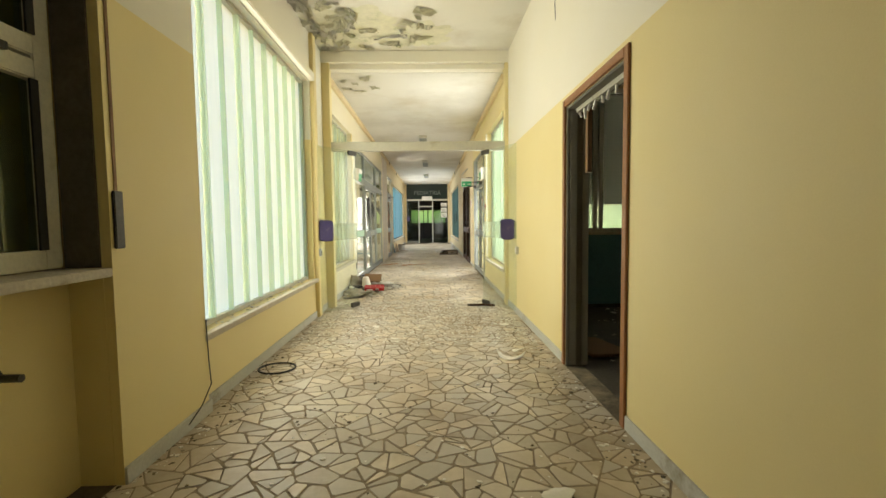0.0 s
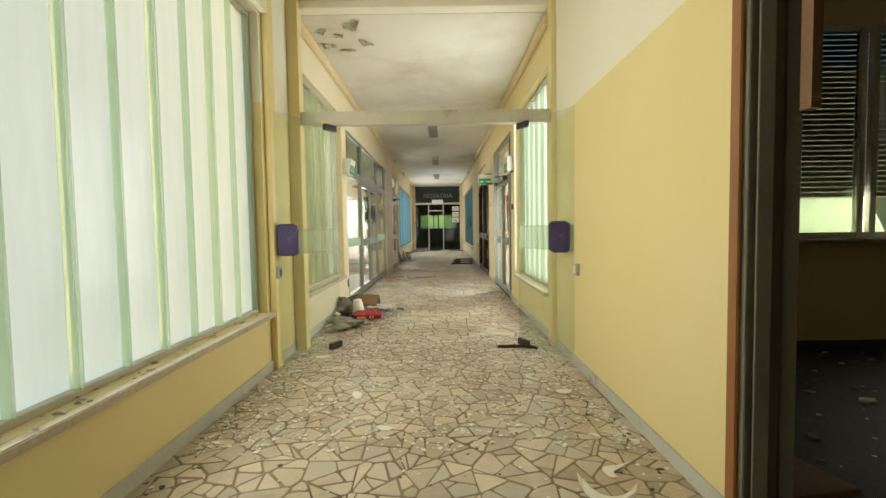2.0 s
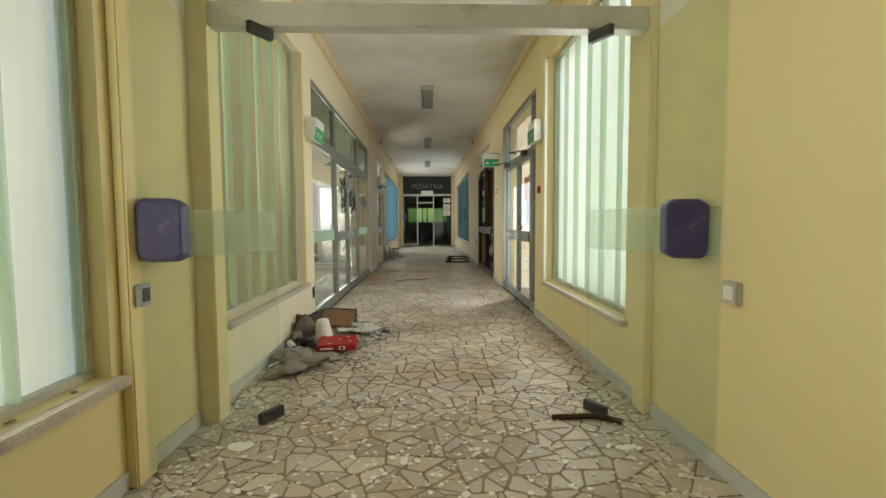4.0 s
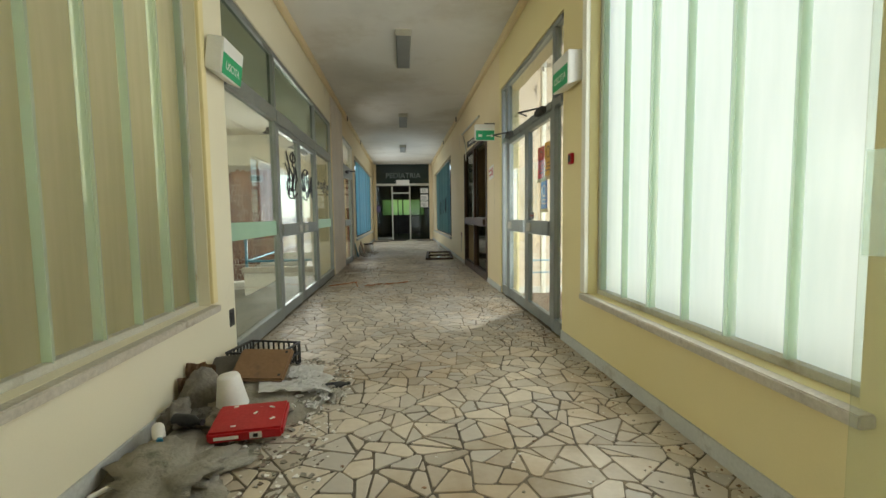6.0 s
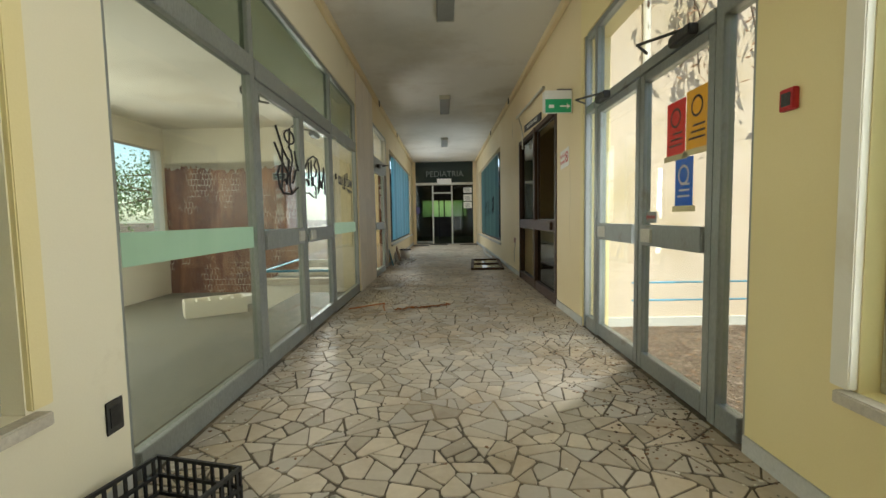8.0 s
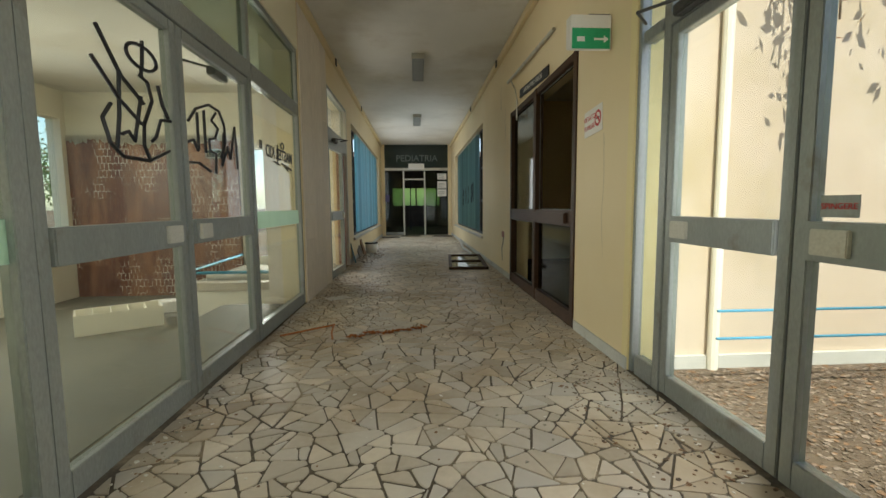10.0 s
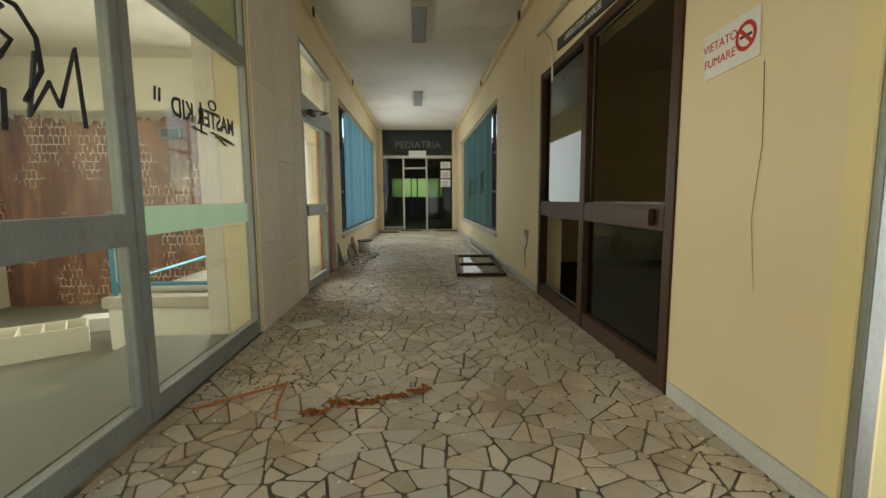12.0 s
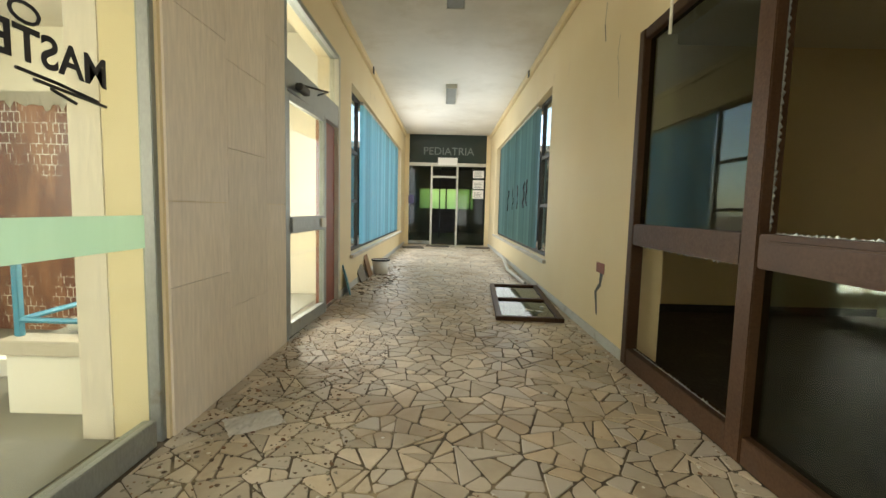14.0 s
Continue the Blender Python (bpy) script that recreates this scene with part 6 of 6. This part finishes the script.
def tree(base, h, seed, leaf_mat, n_leaf, label, spread):
    r = random.Random(seed)
    t = thing("tree", label, "tree")
    tip = []
    tr_pts = [Vector(base) + Vector((0.12 * math.sin(k), 0.1 * math.cos(k * 1.3), h * 0.55 * k / 5)) for k in range(6)]
    part("trunk", tube(tr_pts, [0.13, 0.12, 0.11, 0.10, 0.085, 0.07], 9), BARK, t)
    for k in range(11):
        s0 = tr_pts[2 + k % 4]
        a = r.uniform(0, 6.28)
        d = Vector((math.cos(a), math.sin(a), r.uniform(0.2, 0.9)))
        p1 = s0 + d * spread * 0.5
        p2 = p1 + Vector((d.x, d.y, d.z - 0.5)) * spread * 0.5
        part("limb", tube([s0, p1, p2], [0.05, 0.03, 0.012], 6), BARK, t)
        tip += [p1, p2, (p1 + p2) / 2]
    verts, faces = [], []
    for _ in range(n_leaf):
        c = r.choice(tip) + Vector((r.gauss(0, 0.28), r.gauss(0, 0.28), r.gauss(-0.1, 0.3))) * spread * 0.45
        u = Vector((r.gauss(0, 1), r.gauss(0, 1), r.gauss(0, 1))).normalized()
        w = u.orthogonal().normalized()
        s_ = r.uniform(0.03, 0.07)
        b = len(verts)
        verts += [c - u * s_, c + w * s_ * 0.45, c + u * s_, c - w * s_ * 0.45]
        faces.append((b, b + 1, b + 2, b + 3))
    me = bpy.data.meshes.new("crown")
    me.from_pydata([tuple(v) for v in verts], [], faces)
    me.materials.append(leaf_mat)
    ob = new("crown", me)
    ob.parent = t
    return t


cp = thing("dry_creeper", "dry brown creeper hanging over the outside wall", "creeper")
rc = random.Random(31)
lv, lf = [], []
for k in range(22):
    x, z = 2.1 + 0.13 * k + rc.uniform(-0.1, 0.1), 4.5
    pts = [Vector((x, 11.58, z))]
    for _ in range(rc.randint(5, 9)):
        pts.append(pts[-1] + Vector((rc.uniform(-0.12, 0.12), rc.uniform(-0.06, 0.02), -rc.uniform(0.2, 0.36))))
    part("stem", tube(pts, 0.007, 5), BARK, cp)
    for p in pts:
        for _ in range(12):
            c = p + Vector((rc.gauss(0, 0.1), rc.gauss(-0.05, 0.05), rc.gauss(0, 0.12)))
            u = Vector((rc.gauss(0, 1), rc.gauss(0, 1), rc.gauss(-0.6, 1))).normalized()
            w = u.orthogonal().normalized()
            q = rc.uniform(0.025, 0.055)
            b0 = len(lv)
            lv += [tuple(c - u * q), tuple(c + w * q * 0.4), tuple(c + u * q), tuple(c - w * q * 0.4)]
            lf.append((b0, b0 + 1, b0 + 2, b0 + 3))
me = bpy.data.meshes.new("foliage")
me.from_pydata(lv, [], lf)
me.materials.append(LEAFB)
ob = new("foliage", me)
ob.parent = cp
tree((-9.5, 13.0, -0.2), 6.0, 6, LEAFG, 6000, "green tree outside the foyer windows", 2.6)
tree((-9.0, 23.0, -0.2), 5.5, 7, LEAFG, 6000, "green tree outside the turquoise window", 2.4)
tree((5.5, 28.5, -0.2), 6.0, 8, LEAFG, 5000, "green tree behind the ward", 2.6)
chips("leaf_litter", 24000, 12, 1.62, 5.2, 8.8, 11.6, 0.005, 0.019, [LEAFB, LITTER, LITTER, LITTER, EARTH, BARK], "dry brown leaves covering the courtyard ground").location = (0, 0, -0.03)


# ---- crazy paving, last ----
def clip(poly, p, nrm):
    """The part of a convex polygon on the side of the line through p against nrm."""
    out = []
    for i, a in enumerate(poly):
        b = poly[(i + 1) % len(poly)]
        da, db_ = (a[0] - p[0]) * nrm[0] + (a[1] - p[1]) * nrm[1], (b[0] - p[0]) * nrm[0] + (b[1] - p[1]) * nrm[1]
        if da <= 0:
            out.append(a)
        if da * db_ < 0:
            k = da / (da - db_)
            out.append((a[0] + k * (b[0] - a[0]), a[1] + k * (b[1] - a[1])))
    return out


def area(poly):
    return 0.5 * sum(a[0] * b[1] - b[0] * a[1] for a, b in zip(poly, poly[1:] + poly[:1]))


def inset(poly, g):
    out = poly
    for i, a in enumerate(poly):
        b = poly[(i + 1) % len(poly)]
        dx, dy = b[0] - a[0], b[1] - a[1]
        ln = math.hypot(dx, dy)
        if ln < 1e-6:
            continue
        nx, ny = dy / ln, -dx / ln
        out = clip(out, (a[0] - nx * g, a[1] - ny * g), (nx, ny))
        if len(out) < 3:
            return []
    return out


def paving(x0, x1, y0, y1, seed):
    r = random.Random(seed)
    step = 0.27
    nx, ny = int((x1 - x0) / step) + 1, int((y1 - y0) / step) + 1
    pts = {(i, j): (x0 + (i + 0.5 + r.uniform(-0.42, 0.42)) * step, y0 + (j + 0.5 + r.uniform(-0.42, 0.42)) * step) for i in range(-2, nx + 2) for j in range(-2, ny + 2)}
    stack, done = [], []
    for (i, j), p in pts.items():
        if not (-1 <= i <= nx and -1 <= j <= ny):
            continue
        poly = [(x0, y0), (x1, y0), (x1, y1), (x0, y1)]
        for di in range(-2, 3):
            for dj in range(-2, 3):
                q = pts.get((i + di, j + dj))
                if q and (di or dj):
                    poly = clip(poly, ((p[0] + q[0]) / 2, (p[1] + q[1]) / 2), (q[0] - p[0], q[1] - p[1]))
                    if len(poly) < 3:
                        break
            if len(poly) < 3:
                break
        if len(poly) >= 3:
            stack.append(poly)
    while stack:
        poly = stack.pop()
        a = area(poly)
        if a < 0.0008:
            continue
        if a < r.uniform(0.011, 0.028):
            done.append(poly)
            continue
        cx, cy = sum(p[0] for p in poly) / len(poly), sum(p[1] for p in poly) / len(poly)
        far = max(((p, q) for p in poly for q in poly), key=lambda e: (e[0][0] - e[1][0]) ** 2 + (e[0][1] - e[1][1]) ** 2)
        ang = math.atan2(far[1][1] - far[0][1], far[1][0] - far[0][0]) + r.uniform(-0.45, 0.45)
        o = r.uniform(-0.05, 0.05)
        p = (cx + o * math.cos(ang), cy + o * math.sin(ang))
        n_ = (math.cos(ang), math.sin(ang))
        for s_ in (1, -1):
            piece = clip(poly, p, (n_[0] * s_, n_[1] * s_))
            if len(piece) >= 3:
                stack.append(piece)
    return done


floor_ob = bpy.data.objects["floor"]
rp = random.Random(77)
rest_v, rest_f, count = [], [], 0
for poly in paving(XL, XR, -2.6, END + 0.05, 42):
    p = inset(poly, rp.uniform(0.002, 0.0078))
    if len(p) < 3 or area(p) < 0.0004:
        continue
    # chipped corners and slightly bent edges
    cut = []
    for i, v in enumerate(p):
        u, w = p[i - 1], p[(i + 1) % len(p)]
        la, lb = math.hypot(u[0] - v[0], u[1] - v[1]), math.hypot(w[0] - v[0], w[1] - v[1])
        if min(la, lb) < 0.03:
            cut.append(v)
            continue
        ka, kb = rp.uniform(0.004, 0.019) / la, rp.uniform(0.004, 0.019) / lb
        cut += [(v[0] + (u[0] - v[0]) * ka, v[1] + (u[1] - v[1]) * ka), (v[0] + (w[0] - v[0]) * kb, v[1] + (w[1] - v[1]) * kb)]
    p = cut
    top = rp.uniform(-0.0012, 0.0008)
    q = inset(p, 0.0025)
    if len(q) != len(p):
        q = p
    n = len(p)
    vs = [(x, y, -0.006) for x, y in p] + [(x, y, top - 0.0018) for x, y in p] + [(x, y, top) for x, y in q]
    fs = [tuple(range(2 * n, 3 * n))]
    for lo, hi in ((0, n), (n, 2 * n)):
        fs += [(lo + i, lo + (i + 1) % n, hi + (i + 1) % n, hi + i) for i in range(n)]
    cy = sum(v[1] for v in p) / n
    if 8.9 < cy < 11.0 and count < 300:
        count += 1
        me = bpy.data.meshes.new("paving_stone")
        me.from_pydata(vs, [], fs)
        me.materials.append(STONE)
        ob = new("paving_stone", me)
        ob.parent = floor_ob
    else:
        b = len(rest_v)
        rest_v += vs
        rest_f += [tuple(b + i for i in f) for f in fs]
me = bpy.data.meshes.new("paving_stones")
me.from_pydata(rest_v, [], rest_f)
me.materials.append(STONE)
ob = new("paving_stones", me)
ob.parent = floor_ob
tagged(ob, "broken beige paving stones laid as crazy paving", kind="stuff")
